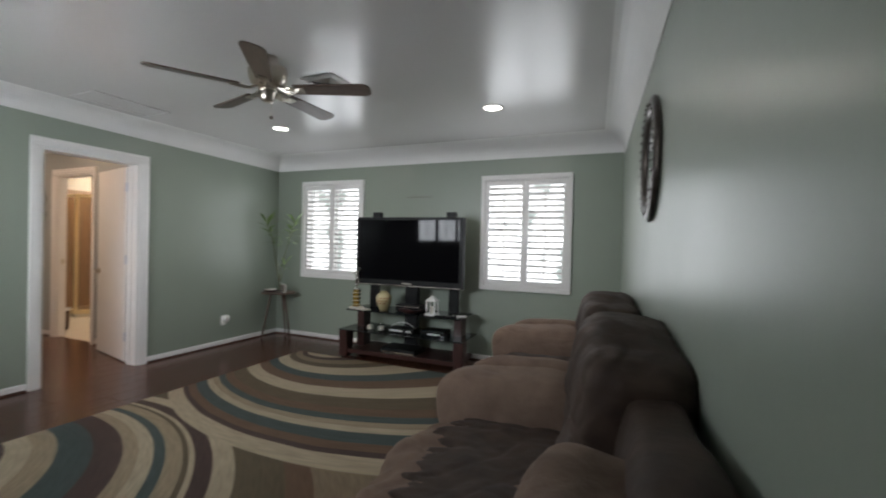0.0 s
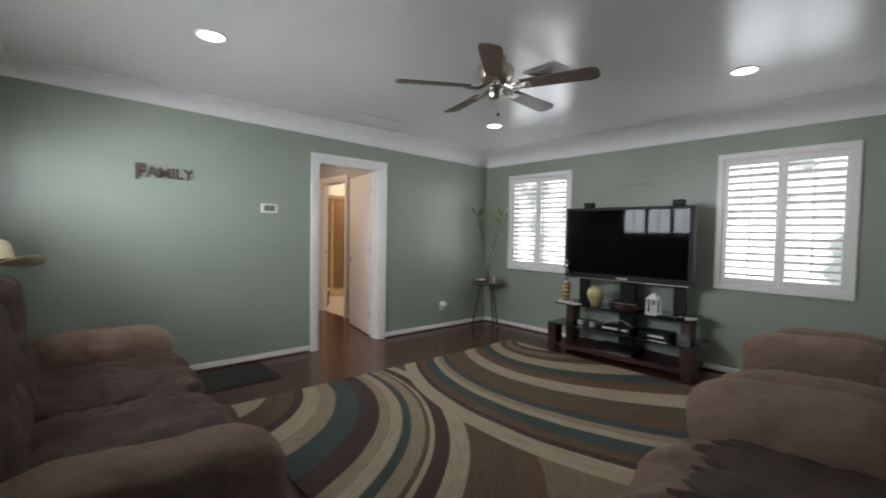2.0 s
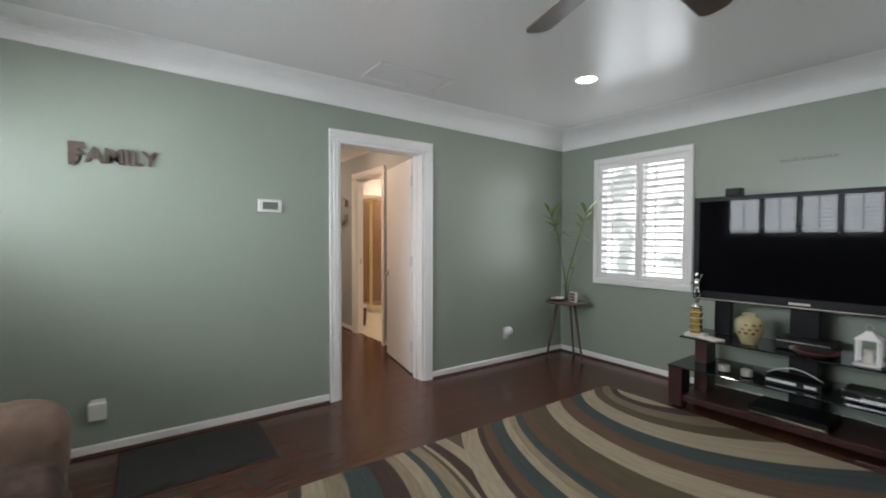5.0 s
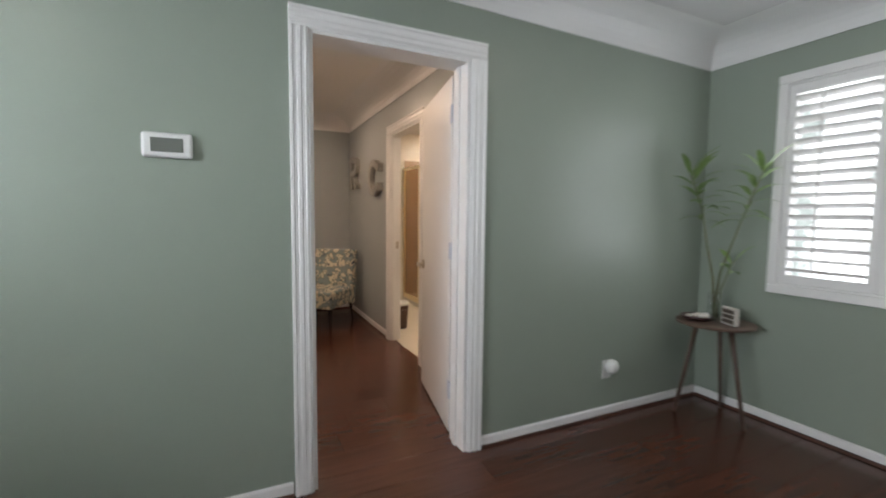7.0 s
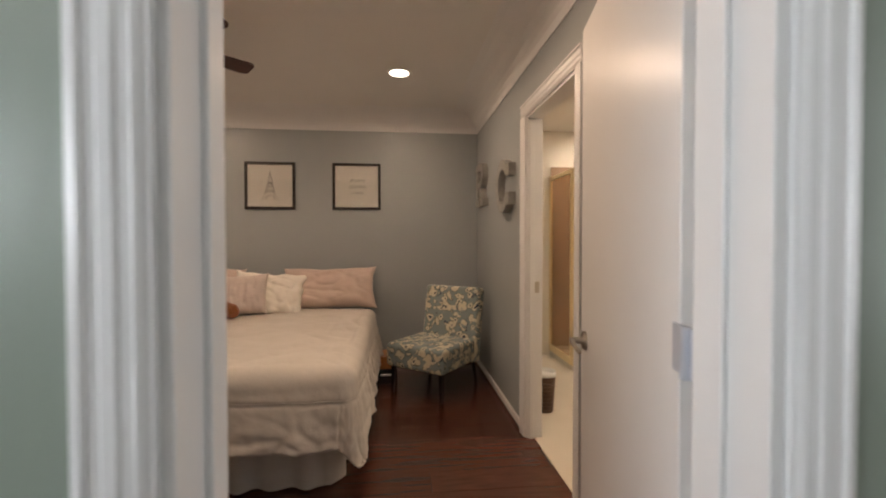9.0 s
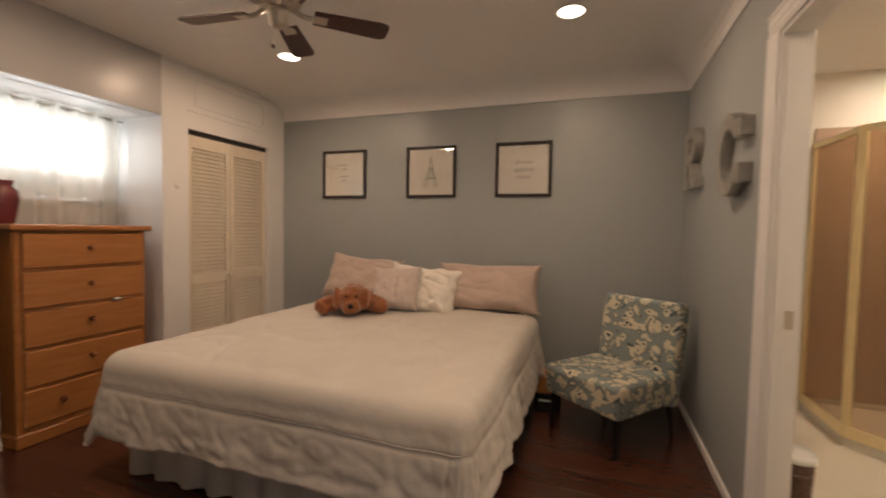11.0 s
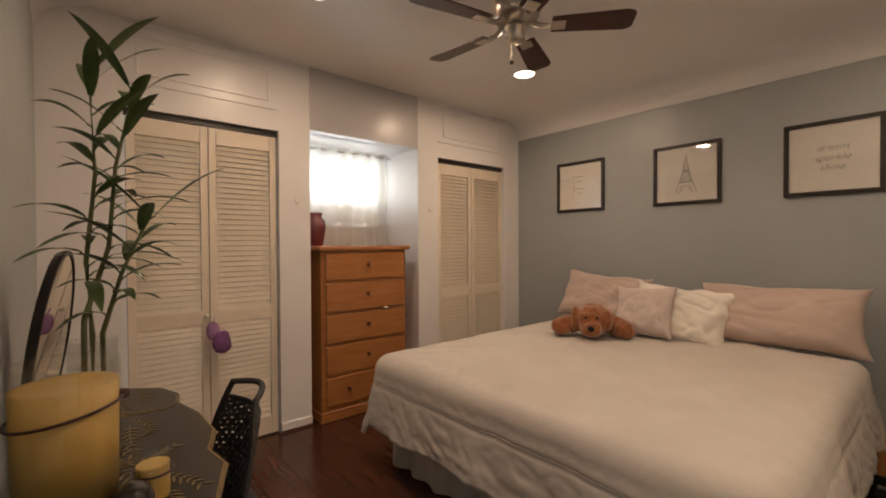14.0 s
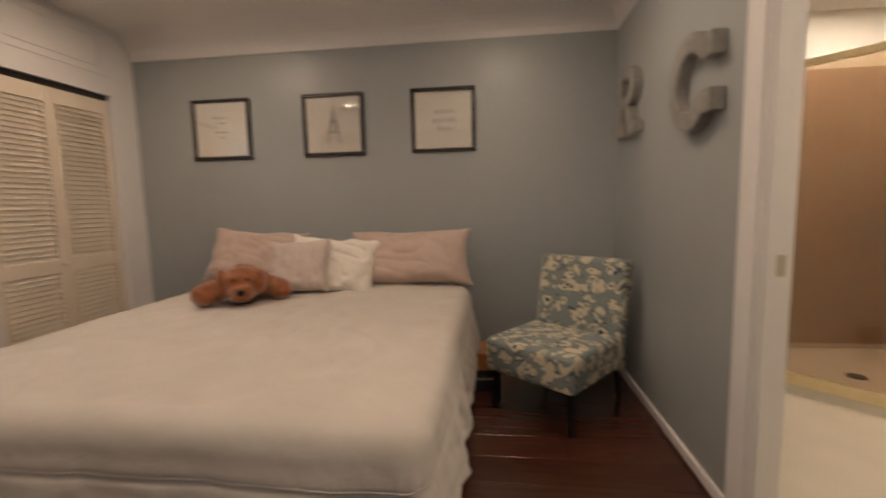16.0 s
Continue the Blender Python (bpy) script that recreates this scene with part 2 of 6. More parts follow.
def rug_material():
    m = bpy.data.materials.new("striped_rug")
    m.use_nodes = True
    nt = m.node_tree
    b = nt.nodes["Principled BSDF"]
    b.inputs["Roughness"].default_value = 0.95

    def node(kind, op=None, *vals):
        k = nt.nodes.new("ShaderNode" + kind)
        if op:
            k.operation = op
        for i, v in enumerate(vals):
            if v is None:
                continue
            if isinstance(v, (int, float)):
                k.inputs[i].default_value = v
            else:
                nt.links.new(v, k.inputs[i])
        return k.outputs[0]

    tc = nt.nodes.new("ShaderNodeTexCoord")
    wob = nt.nodes.new("ShaderNodeTexNoise")
    wob.inputs["Scale"].default_value = 0.7
    nt.links.new(tc.outputs["Object"], wob.inputs[0])
    sep = nt.nodes.new("ShaderNodeSeparateXYZ")
    nt.links.new(tc.outputs["Object"], sep.inputs[0])
    X, Y = sep.outputs[0], sep.outputs[1]

    def spiral(cx, cy, k, start):
        dx, dy = node("Math", "SUBTRACT", X, cx), node("Math", "SUBTRACT", Y, cy)
        r = node("Math", "SQRT", node("Math", "ADD", node("Math", "MULTIPLY", dx, dx), node("Math", "MULTIPLY", dy, dy)))
        a = node("Math", "SUBTRACT", node("Math", "ARCTAN2", dy, dx), start)
        return node("Math", "MULTIPLY", r, node("Math", "POWER", 2.718, node("Math", "MULTIPLY", a, k)))

    cream, pale, brown, teal, rust, tan, olive = ((0.32, 0.265, 0.185), (0.24, 0.19, 0.125), (0.050, 0.028, 0.023), (0.040, 0.057, 0.054),
                                                  (0.105, 0.060, 0.034), (0.175, 0.13, 0.082), (0.082, 0.062, 0.034))

    def stripes(f, stops):
        ramp = nt.nodes.new("ShaderNodeValToRGB")
        ramp.color_ramp.interpolation = "CONSTANT"
        el = ramp.color_ramp.elements
        el[0].position, el[0].color = 0, (*stops[0][1], 1)
        el[1].position, el[1].color = stops[1][0] / 2.6, (*stops[1][1], 1)
        for p, c in stops[2:]:
            el.new(p / 2.6).color = (*c, 1)
        nt.links.new(node("Math", "DIVIDE", f, 2.6), ramp.inputs[0])
        return ramp.outputs[0]

    # two families of stripes that sweep away from one another, and a plain wedge between them
    shake = node("Math", "MULTIPLY", node("Math", "SUBTRACT", wob.outputs[0], 0.5), 0.06)
    f1 = node("Math", "ADD", spiral(-3.267, 4.204, -0.575, radians(-107)), shake)
    f2 = node("Math", "ADD", spiral(-3.827, 0.797, 0.357, radians(40)), shake)
    far_side = stripes(f1, [(0, brown), (0.10, cream), (0.184, brown), (0.248, tan), (0.328, olive), (0.413, cream), (0.543, teal), (0.644, rust), (0.76, cream), (0.885, olive),
                            (1.023, rust), (1.101, teal), (1.166, pale), (1.215, cream), (1.266, teal), (1.351, rust), (1.417, brown), (1.459, cream)])
    near_side = stripes(f2, [(0, cream), (0.52, olive), (0.62, rust), (0.744, brown), (0.813, cream), (0.953, pale), (1.082, teal), (1.26, brown), (1.419, pale), (1.50, cream),
                             (1.581, teal), (1.638, pale), (1.729, olive), (1.76, cream), (1.795, brown), (1.889, cream), (1.995, olive), (2.239, rust), (2.373, tan)])
    near = node("Math", "GREATER_THAN", f1, 1.575)
    both = nt.nodes.new("ShaderNodeMix")
    both.data_type = "RGBA"
    nt.links.new(near, both.inputs[0]), nt.links.new(far_side, both.inputs[6]), nt.links.new(near_side, both.inputs[7])
    f = node("Math", "ADD", node("Math", "MULTIPLY", f2, near), node("Math", "MULTIPLY", f1, node("Math", "SUBTRACT", 1.0, near)))
    fine = nt.nodes.new("ShaderNodeTexNoise")
    fine.inputs["Scale"].default_value, fine.inputs["Detail"].default_value = 1.0, 5
    yarn = nt.nodes.new("ShaderNodeCombineXYZ")
    nt.links.new(node("Math", "MULTIPLY", f, 60.0), yarn.inputs[0])
    nt.links.new(node("Math", "MULTIPLY", node("Math", "SUBTRACT", X, Y), 5.0), yarn.inputs[1])
    nt.links.new(yarn.outputs[0], fine.inputs[0])
    hs = nt.nodes.new("ShaderNodeHueSaturation")
    nt.links.new(both.outputs[2], hs.inputs["Color"])
    mr = nt.nodes.new("ShaderNodeMapRange")
    mr.inputs[1].default_value, mr.inputs[2].default_value, mr.inputs[3].default_value, mr.inputs[4].default_value = 0.3, 0.7, 0.80, 1.14
    nt.links.new(fine.outputs[0], mr.inputs[0]), nt.links.new(mr.outputs[0], hs.inputs["Value"])
    nt.links.new(hs.outputs[0], b.inputs["Base Color"])
    pile = nt.nodes.new("ShaderNodeTexNoise")
    pile.inputs["Scale"].default_value = 220
    nt.links.new(tc.outputs["Object"], pile.inputs[0])
    bp = nt.nodes.new("ShaderNodeBump")
    bp.inputs["Strength"].default_value, bp.inputs["Distance"].default_value = 0.6, 0.006
    nt.links.new(pile.outputs[0], bp.inputs["Height"]), nt.links.new(bp.outputs[0], b.inputs["Normal"])
    return m


def floral_material():
    m = bpy.data.materials.new("floral_upholstery")
    m.use_nodes = True
    nt = m.node_tree
    b = nt.nodes["Principled BSDF"]
    b.inputs["Roughness"].default_value = 0.85
    tc = nt.nodes.new("ShaderNodeTexCoord")
    warp = nt.nodes.new("ShaderNodeTexNoise")
    warp.inputs["Scale"].default_value = 6
    nt.links.new(tc.outputs["Object"], warp.inputs[0])
    add = nt.nodes.new("ShaderNodeVectorMath")
    add.operation = "MULTIPLY_ADD"
    add.inputs[1].default_value = (0.16, 0.16, 0.16)
    nt.links.new(warp.outputs[1], add.inputs[0]), nt.links.new(tc.outputs["Object"], add.inputs[2])
    base = None
    for scale, stops in (
        (10.0, [(0, (0.42, 0.27, 0.07)), (0.10, (0.62, 0.57, 0.43)), (0.47, (0.58, 0.53, 0.40)), (0.50, (0.015, 0.025, 0.06)), (0.57, (0.20, 0.25, 0.245)), (0.8, (0.23, 0.27, 0.26))]),
        (17.0, [(0, (0.012, 0.02, 0.05)), (0.19, (0.02, 0.035, 0.08)), (0.23, (0.62, 0.58, 0.45)), (0.48, (0.55, 0.50, 0.37)), (0.51, (0.03, 0.03, 0.03)), (0.57, (0.21, 0.255, 0.25))]),
    ):
        v, r = nt.nodes.new("ShaderNodeTexVoronoi"), nt.nodes.new("ShaderNodeValToRGB")
        v.inputs["Scale"].default_value = scale
        nt.links.new(add.outputs[0], v.inputs["Vector"])
        el = r.color_ramp.elements
        el[0].color = (*stops[0][1], 1)
        el[1].position, el[1].color = stops[1][0], (*stops[1][1], 1)
        for p, c in stops[2:]:
            el.new(p).color = (*c, 1)
        nt.links.new(v.outputs["Distance"], r.inputs[0])
        if base is None:
            base = r
        else:
            mask, mrange = nt.nodes.new("ShaderNodeTexNoise"), nt.nodes.new("ShaderNodeMapRange")
            mask.inputs["Scale"].default_value = 9
            nt.links.new(tc.outputs["Object"], mask.inputs[0])
            mrange.inputs[1].default_value, mrange.inputs[2].default_value = 0.44, 0.47
            nt.links.new(mask.outputs[0], mrange.inputs[0])
            mx = nt.nodes.new("ShaderNodeMix")
            mx.data_type = "RGBA"
            nt.links.new(mrange.outputs[0], mx.inputs[0])
            nt.links.new(base.outputs[0], mx.inputs[6]), nt.links.new(r.outputs[0], mx.inputs[7])
            nt.links.new(mx.outputs[2], b.inputs["Base Color"])
    weave = nt.nodes.new("ShaderNodeTexNoise")
    weave.inputs["Scale"].default_value = 160
    nt.links.new(tc.outputs["Object"], weave.inputs[0])
    bp = nt.nodes.new("ShaderNodeBump")
    bp.inputs["Strength"].default_value, bp.inputs["Distance"].default_value = 0.3, 0.004
    nt.links.new(weave.outputs[0], bp.inputs["Height"]), nt.links.new(bp.outputs[0], b.inputs["Normal"])
    return m


M_RUG, M_FLORAL = rug_material(), floral_material()
M_OUT = backdrop_material("bright_outdoors", DAY)


# ---- builders ----
def thing(name, label, category, group="", kind="", at=None):
    ob = new(name)
    if at is not None:
        ob.matrix_world = at
    return tagged(ob, label, category, group, kind)


def part(name, bm, material, parent=None, label="", smooth=False):
    me = bpy.data.meshes.new(name)
    bmesh.ops.recalc_face_normals(bm, faces=bm.faces)
    bm.to_mesh(me)
    bm.free()
    if isinstance(material, (list, tuple)):
        for k in material:
            me.materials.append(k)
    else:
        me.materials.append(material)
    if smooth:
        me.polygons.foreach_set("use_smooth", [True] * len(me.polygons))
    ob = new(name, me)
    ob.parent = parent
    if label:
        ob["label"] = label
    return ob


def share(name, me, parent, m):
    ob = new(name, me)
    ob.parent = parent
    ob.matrix_basis = m
    return ob


def box(bm, x0, y0, z0, x1, y1, z1, bevel=0.0, seg=1, m=None):
    r = bmesh.ops.create_cube(bm, size=1)
    vs = r["verts"]
    c = Vector(((x0 + x1) / 2, (y0 + y1) / 2, (z0 + z1) / 2))
    d = Vector((abs(x1 - x0), abs(y1 - y0), abs(z1 - z0)))
    for v in vs:
        v.co = Vector((v.co.x * d.x, v.co.y * d.y, v.co.z * d.z)) + c
    if bevel:
        es = list({e for v in vs for e in v.link_edges})
        r = bmesh.ops.bevel(bm, geom=es, offset=min(bevel, 0.45 * min(d)), segments=seg, affect="EDGES", profile=0.5)
        vs = list({v for f in r["faces"] for v in f.verts} | {v for v in vs if v.is_valid})
    if m is not None:
        bmesh.ops.transform(bm, matrix=m, verts=vs)
    return bm


def B(*a, **k):
    return box(bmesh.new(), *a, **k)


def rod(bm, p0, p1, r0, r1=None, n=12):
    p0, p1 = Vector(p0), Vector(p1)
    r1 = r0 if r1 is None else r1
    q = (p1 - p0).to_track_quat("Z", "Y")
    rings = []
    for p, r in ((p0, r0), (p1, r1)):
        rings.append([bm.verts.new(p + q @ Vector((r * math.cos(2 * math.pi * i / n), r * math.sin(2 * math.pi * i / n), 0))) for i in range(n)])
    for i in range(n):
        bm.faces.new((rings[0][i], rings[0][(i + 1) % n], rings[1][(i + 1) % n], rings[1][i]))
    bm.faces.new(rings[0][::-1])
    bm.faces.new(rings[1])
    return bm


def tube(bm, pts, r, n=8, closed=False, taper=None):
    pts = [Vector(p) for p in pts]
    rings = []
    for i, p in enumerate(pts):
        a, b = pts[i - 1] if (i or closed) else p, pts[(i + 1) % len(pts)] if (i + 1 < len(pts) or closed) else p
        q = (b - a).to_track_quat("Z", "Y")
        rr = r if taper is None else r * (1 + (taper - 1) * i / (len(pts) - 1))
        rings.append([bm.verts.new(p + q @ Vector((rr * math.cos(2 * math.pi * k / n), rr * math.sin(2 * math.pi * k / n), 0))) for k in range(n)])
    for i in range(len(rings) - (0 if closed else 1)):
        a, b = rings[i], rings[(i + 1) % len(rings)]
        for k in range(n):
            bm.faces.new((a[k], a[(k + 1) % n], b[(k + 1) % n], b[k]))
    if not closed:
        bm.faces.new(rings[0][::-1])
        bm.faces.new(rings[-1])
    return bm


def lathe(bm, prof, c=(0, 0, 0), n=24, ring=False):
    rings = []
    for r, z in prof:
        rings.append([bm.verts.new((c[0] + max(r, 1e-4) * math.cos(2 * math.pi * i / n), c[1] + max(r, 1e-4) * math.sin(2 * math.pi * i / n), c[2] + z)) for i in range(n)])
    for a, b in zip(rings, rings[1:] + (rings[:1] if ring else [])):
        for i in range(n):
            bm.faces.new((a[i], a[(i + 1) % n], b[(i + 1) % n], b[i]))
    if not ring:
        bm.faces.new(rings[0][::-1])
        bm.faces.new(rings[-1])
    return bm


def blob(bm, c, r, e=1.0, seg=20, rings=14, rough=0.0, freq=3.0, m=None):
    """A soft rounded block: half sizes r, squareness e (1 round, smaller squarer)."""
    def sp(v, k):
        return math.copysign(abs(v) ** k, v)
    c, rows_ = Vector(c), []
    for j in range(rings + 1):
        ph = -math.pi / 2 + math.pi * j / rings
        row = []
        for i in range(seg):
            th = 2 * math.pi * i / seg
            p = Vector((r[0] * sp(math.cos(ph), e) * sp(math.cos(th), e), r[1] * sp(math.cos(ph), e) * sp(math.sin(th), e), r[2] * sp(math.sin(ph), e)))
            if rough:
                p += p.normalized() * rough * (noise.noise((p + c) * freq) + 0.55 * (0.35 - abs(noise.noise((p + c) * freq * 2.3))))
            p += c
            row.append(bm.verts.new(m @ p if m is not None else p))
        rows_.append(row)
    for a, b in zip(rows_, rows_[1:]):
        for i in range(seg):
            bm.faces.new((a[i], a[(i + 1) % seg], b[(i + 1) % seg], b[i]))
    bmesh.ops.remove_doubles(bm, verts=rows_[0] + rows_[-1], dist=1e-4)
    return bm


def prism(bm, prof, axis, a, b):
    """A profile (list of pairs) pushed along x or y from a to b; the pairs are (the other, z)."""
    def P(u, z, t):
        return (t, u, z) if axis == "x" else (u, t, z)
    A, Bv = [bm.verts.new(P(u, z, a)) for u, z in prof], [bm.verts.new(P(u, z, b)) for u, z in prof]
    k = len(prof)
    for i in range(k):
        bm.faces.new((A[i], A[(i + 1) % k], Bv[(i + 1) % k], Bv[i]))
    bm.faces.new(A[::-1])
    bm.faces.new(Bv)
    return bm


def wall(name, axis, p0, p1, u0, u1, z0, z1, holes, mats, label, at=None):
    """A wall with openings. axis: the way it faces; p0, p1: its two faces; mats: of the lower face, the upper face, the reveals."""
    bm = bmesh.new()
    us = sorted({u0, u1, *[h[0] for h in holes], *[h[1] for h in holes]})
    zs = sorted({z0, z1, *[h[2] for h in holes], *[h[3] for h in holes]})

    def P(u, p, z):
        return (p, u, z) if axis == "x" else (u, p, z)

    def full(i, j):
        if not (0 <= i < len(us) - 1 and 0 <= j < len(zs) - 1):
            return False
        u, z = (us[i] + us[i + 1]) / 2, (zs[j] + zs[j + 1]) / 2
        return not any(h[0] < u < h[1] and h[2] < z < h[3] for h in holes)

    def quad(mi, *c):
        f = bm.faces.new([bm.verts.new(P(*k)) for k in c])
        f.material_index = mi

    for i in range(len(us) - 1):
        for j in range(len(zs) - 1):
            if not full(i, j):
                continue
            a, b, c, d = us[i], us[i + 1], zs[j], zs[j + 1]
            quad(0, (a, p0, c), (b, p0, c), (b, p0, d), (a, p0, d))
            quad(1, (a, p1, c), (b, p1, c), (b, p1, d), (a, p1, d))
            if not full(i - 1, j):
                quad(2, (a, p0, c), (a, p1, c), (a, p1, d), (a, p0, d))
            if not full(i + 1, j):
                quad(2, (b, p0, c), (b, p1, c), (b, p1, d), (b, p0, d))
            if not full(i, j - 1):
                quad(2, (a, p0, c), (b, p0, c), (b, p1, c), (a, p1, c))
            if not full(i, j + 1):
                quad(2, (a, p0, d), (b, p0, d), (b, p1, d), (a, p1, d))
    bmesh.ops.remove_doubles(bm, verts=bm.verts, dist=1e-5)
    ob = part(name, bm, mats)
    if at is not None:
        ob.matrix_world = at
    return tagged(ob, label, "wall", kind="structure")


def cove(name, axis, wallp, a, b, foot, top, sign, mt, lip=0.006, foot_a=None):
    """A hollow moulding between wall and ceiling; sign: the way the room lies from the wall."""
    def profile(foot):
        h = top - foot
        prof = [(wallp, foot), (wallp + sign * lip, foot), (wallp + sign * lip, foot + 0.016)]
        for i in range(9):
            t = math.pi / 2 * i / 8
            prof.append((wallp + sign * (0.004 + (top - CL) * (1 - math.cos(t))), foot + 0.016 + (h - 0.016) * math.sin(t)))
        return prof + [(wallp, top)]

    bm = bmesh.new()
    prism(bm, profile(foot), axis, a, b)
    if foot_a is not None:
        bm.verts.ensure_lookup_table()
        for v, (u, z) in zip(list(bm.verts)[:len(profile(foot))], profile(foot_a)):
            v.co = (a, u, z) if axis == "x" else (u, a, z)
    ob = part(name, bm, mt)
    return tagged(ob, "smooth white plaster cove under the ceiling", "cove moulding", kind="structure")


def skirting(axis, wallp, a, b, sign, h=0.066):
    prof = [(wallp, 0.018), (wallp + sign * 0.012, 0.018), (wallp + sign * 0.012, h - 0.008), (wallp + sign * 0.006, h), (wallp, h)]
    ob = tagged(part("baseboard", prism(bmesh.new(), prof, axis, a, b), M_WHITE), "white painted wooden baseboard", "baseboard", kind="structure")
    shoe = [(wallp, 0), (wallp + sign * 0.020, 0), (wallp + sign * 0.017, 0.013), (wallp, 0.0178)]
    part("shoe_moulding", prism(bmesh.new(), shoe, axis, a, b), M_SHOE, ob, "brown stained strip")
    return ob


def text_mesh(name, body, size, depth, material, parent, m, shear=0.0, offset=0.0):
    cu = bpy.data.curves.new(name, "FONT")
    cu.body, cu.size, cu.extrude, cu.shear, cu.offset = body, size, depth, shear, offset
    cu.align_x, cu.align_y = "CENTER", "CENTER"
    tmp = bpy.data.objects.new(name, cu)
    scene.collection.objects.link(tmp)
    me = bpy.data.meshes.new_from_object(tmp.evaluated_get(bpy.context.evaluated_depsgraph_get()))
    bpy.data.objects.remove(tmp)
    me.materials.clear()
    me.materials.append(material)
    ob = new(name, me)
    ob.parent = parent
    ob.matrix_basis = m
    return ob

# ---- structure: living room ----
EAST = pose(-0.02, YN, 0, 0, 0, math.degrees(math.atan(0.07)))
DOOR = (2.055, 2.84, 0.0, 2.03)
WIN_1, WIN_2, WIN_S = (-4.04, -3.05, 0.81, 2.09), (-1.487, -0.50, 0.805, 2.07), (-3.88, -1.92, 1.26, 2.04)


def hole(w, k=0.045):
    return (w[0] + k, w[1] - k, w[2] + k, w[3] - k)


wall("wall_west", "x", XB, XW, YS - 0.16, YN + 0.16, 0, 2.7, [DOOR], [M_GREY, M_GREEN, M_WHITE], "sage green painted wall with a white doorway")
wall("wall_north", "y", YN, YN + 0.16, XW, 0.2, 0, 2.7, [hole(WIN_1), hole(WIN_2)], [M_GREEN, M_WHITE, M_WHITE], "sage green painted wall with two shuttered windows")
wall("wall_south", "y", YS - 0.16, YS, XW, 0.6, 0, 2.7, [hole(WIN_S)], [M_WHITE, M_GREEN, M_WHITE], "sage green painted wall behind the loveseat")
wall("wall_east", "x", 0, 0.15, -5.4, 0.1, 0, 2.7, [], [M_GREEN, M_GREEN, M_WHITE], "glossy sage green painted wall behind the sofas", EAST)
tagged(part("ceiling_living_room", B(XW - 0.02, YS - 0.02, ZL, 0.6, YN + 0.05, ZL + 0.1), M_CEIL), "glossy white plaster ceiling", "ceiling", kind="structure")
cove("cove_west", "y", XW, YS, YN, CL, ZL, 1, M_COVE, foot_a=CL + 0.085)
cove("cove_north", "x", YN, XW, 0.05, CL, ZL, -1, M_COVE)
cove("cove_south", "x", YS, XW, 0.4, CL + 0.085, ZL, 1, M_COVE)
cove("cove_east", "y", 0, -5.3, 0, CL - 0.02, ZL, -1, M_COVE).matrix_world = EAST
skirting("y", XW, YS, DOOR[0] - 0.09, 1)
skirting("y", XW, DOOR[1] + 0.09, YN, 1)
skirting("x", YN, XW, 0.0, -1)
skirting("x", YS, XW, 0.33, 1)
skirting("y", 0, -5.2, 0, -1).matrix_world = EAST

# ---- structure: bedroom and bathroom ----
BATH = (-6.607, -5.847, 0.0, 2.035)
wall("wall_bed", "x", X_BED - 0.15, X_BED, Y_CLO - 0.7, Y_C + 0.15, 0, 2.7, [], [M_GREY, M_GREY, M_WHITE], "blue-grey painted wall behind the bed")
wall("wall_bathroom_side", "y", Y_C, Y_C + 0.10, X_BED, XB, 0, 2.7, [BATH], [M_GREY, M_BATHW, M_WHITE], "blue-grey painted wall with the bathroom doorway")
tagged(part("ceiling_bedroom", B(X_BED - 0.05, -1.2, ZB, XB + 0.02, Y_C + 0.05, ZB + 0.1), M_CEILB), "white plaster bedroom ceiling", "ceiling", kind="structure")
cove("cove_bed", "y", X_BED, Y_CLO, Y_C, CB, ZB, 1, M_COVE)
cove("cove_bathroom_side", "x", Y_C, X_BED, XB, CB, ZB, -1, M_COVE)
cove("cove_entry", "y", XB, Y_CLO, Y_C, CB, ZB, -1, M_COVE)
skirting("y", X_BED, Y_CLO, Y_C, 1)
skirting("x", Y_C, X_BED, BATH[0] - 0.09, -1)
skirting("x", Y_C, BATH[1] + 0.09, XB, -1)
skirting("y", XB, Y_CLO, DOOR[0] - 0.09, -1)

# closet front: white posts, overhead panels and the window alcove
C1, C2, ALC = (-5.815, -4.978), (-8.075, -7.203), (-6.982, -6.03)
ZD = 2.03
wall("wall_closet", "y", Y_CLO - 0.12, Y_CLO, X_BED, XB, 0, 2.7,
     [(*C1, 0, ZD), (*C2, 0, ZD), (*ALC, 0, 2.075)], [M_WHITE, M_WHITE, M_WHITE], "white painted closet front with an alcove")
# soffit in one even grey, a tone darker than the closet front
tagged(part("alcove_soffit", B(ALC[0] + 0.002, -0.62, 2.079, ALC[1] - 0.002, Y_CLO + 0.004, ZB), mat("lilac_grey_gloss", (0.55, 0.54, 0.545), 0.28, col2=(0.53, 0.52, 0.525), scale=2, bump=0.04, bscale=20)), "pale lilac-grey soffit over the window alcove", "soffit", kind="structure")
Y_ALC = -1.02
wall("wall_alcove_side", "x", ALC[0] - 0.02, ALC[0], Y_ALC, Y_CLO - 0.12, 0, 2.2, [], [M_WHITE] * 3, "white painted alcove side")
wall("wall_alcove_side_east", "x", ALC[1], ALC[1] + 0.02, Y_ALC, Y_CLO - 0.12, 0, 2.2, [], [M_WHITE] * 3, "white painted alcove side")
WIN_A = (-6.92, -6.1, 1.60, 2.03)
wall("wall_alcove_back", "y", Y_ALC - 0.12, Y_ALC, -8.4, -4.5, 0, 2.7, [WIN_A, (-6.86, -6.40, 1.435, 1.446)], [M_WHITE] * 3, "white painted wall with the alcove window")
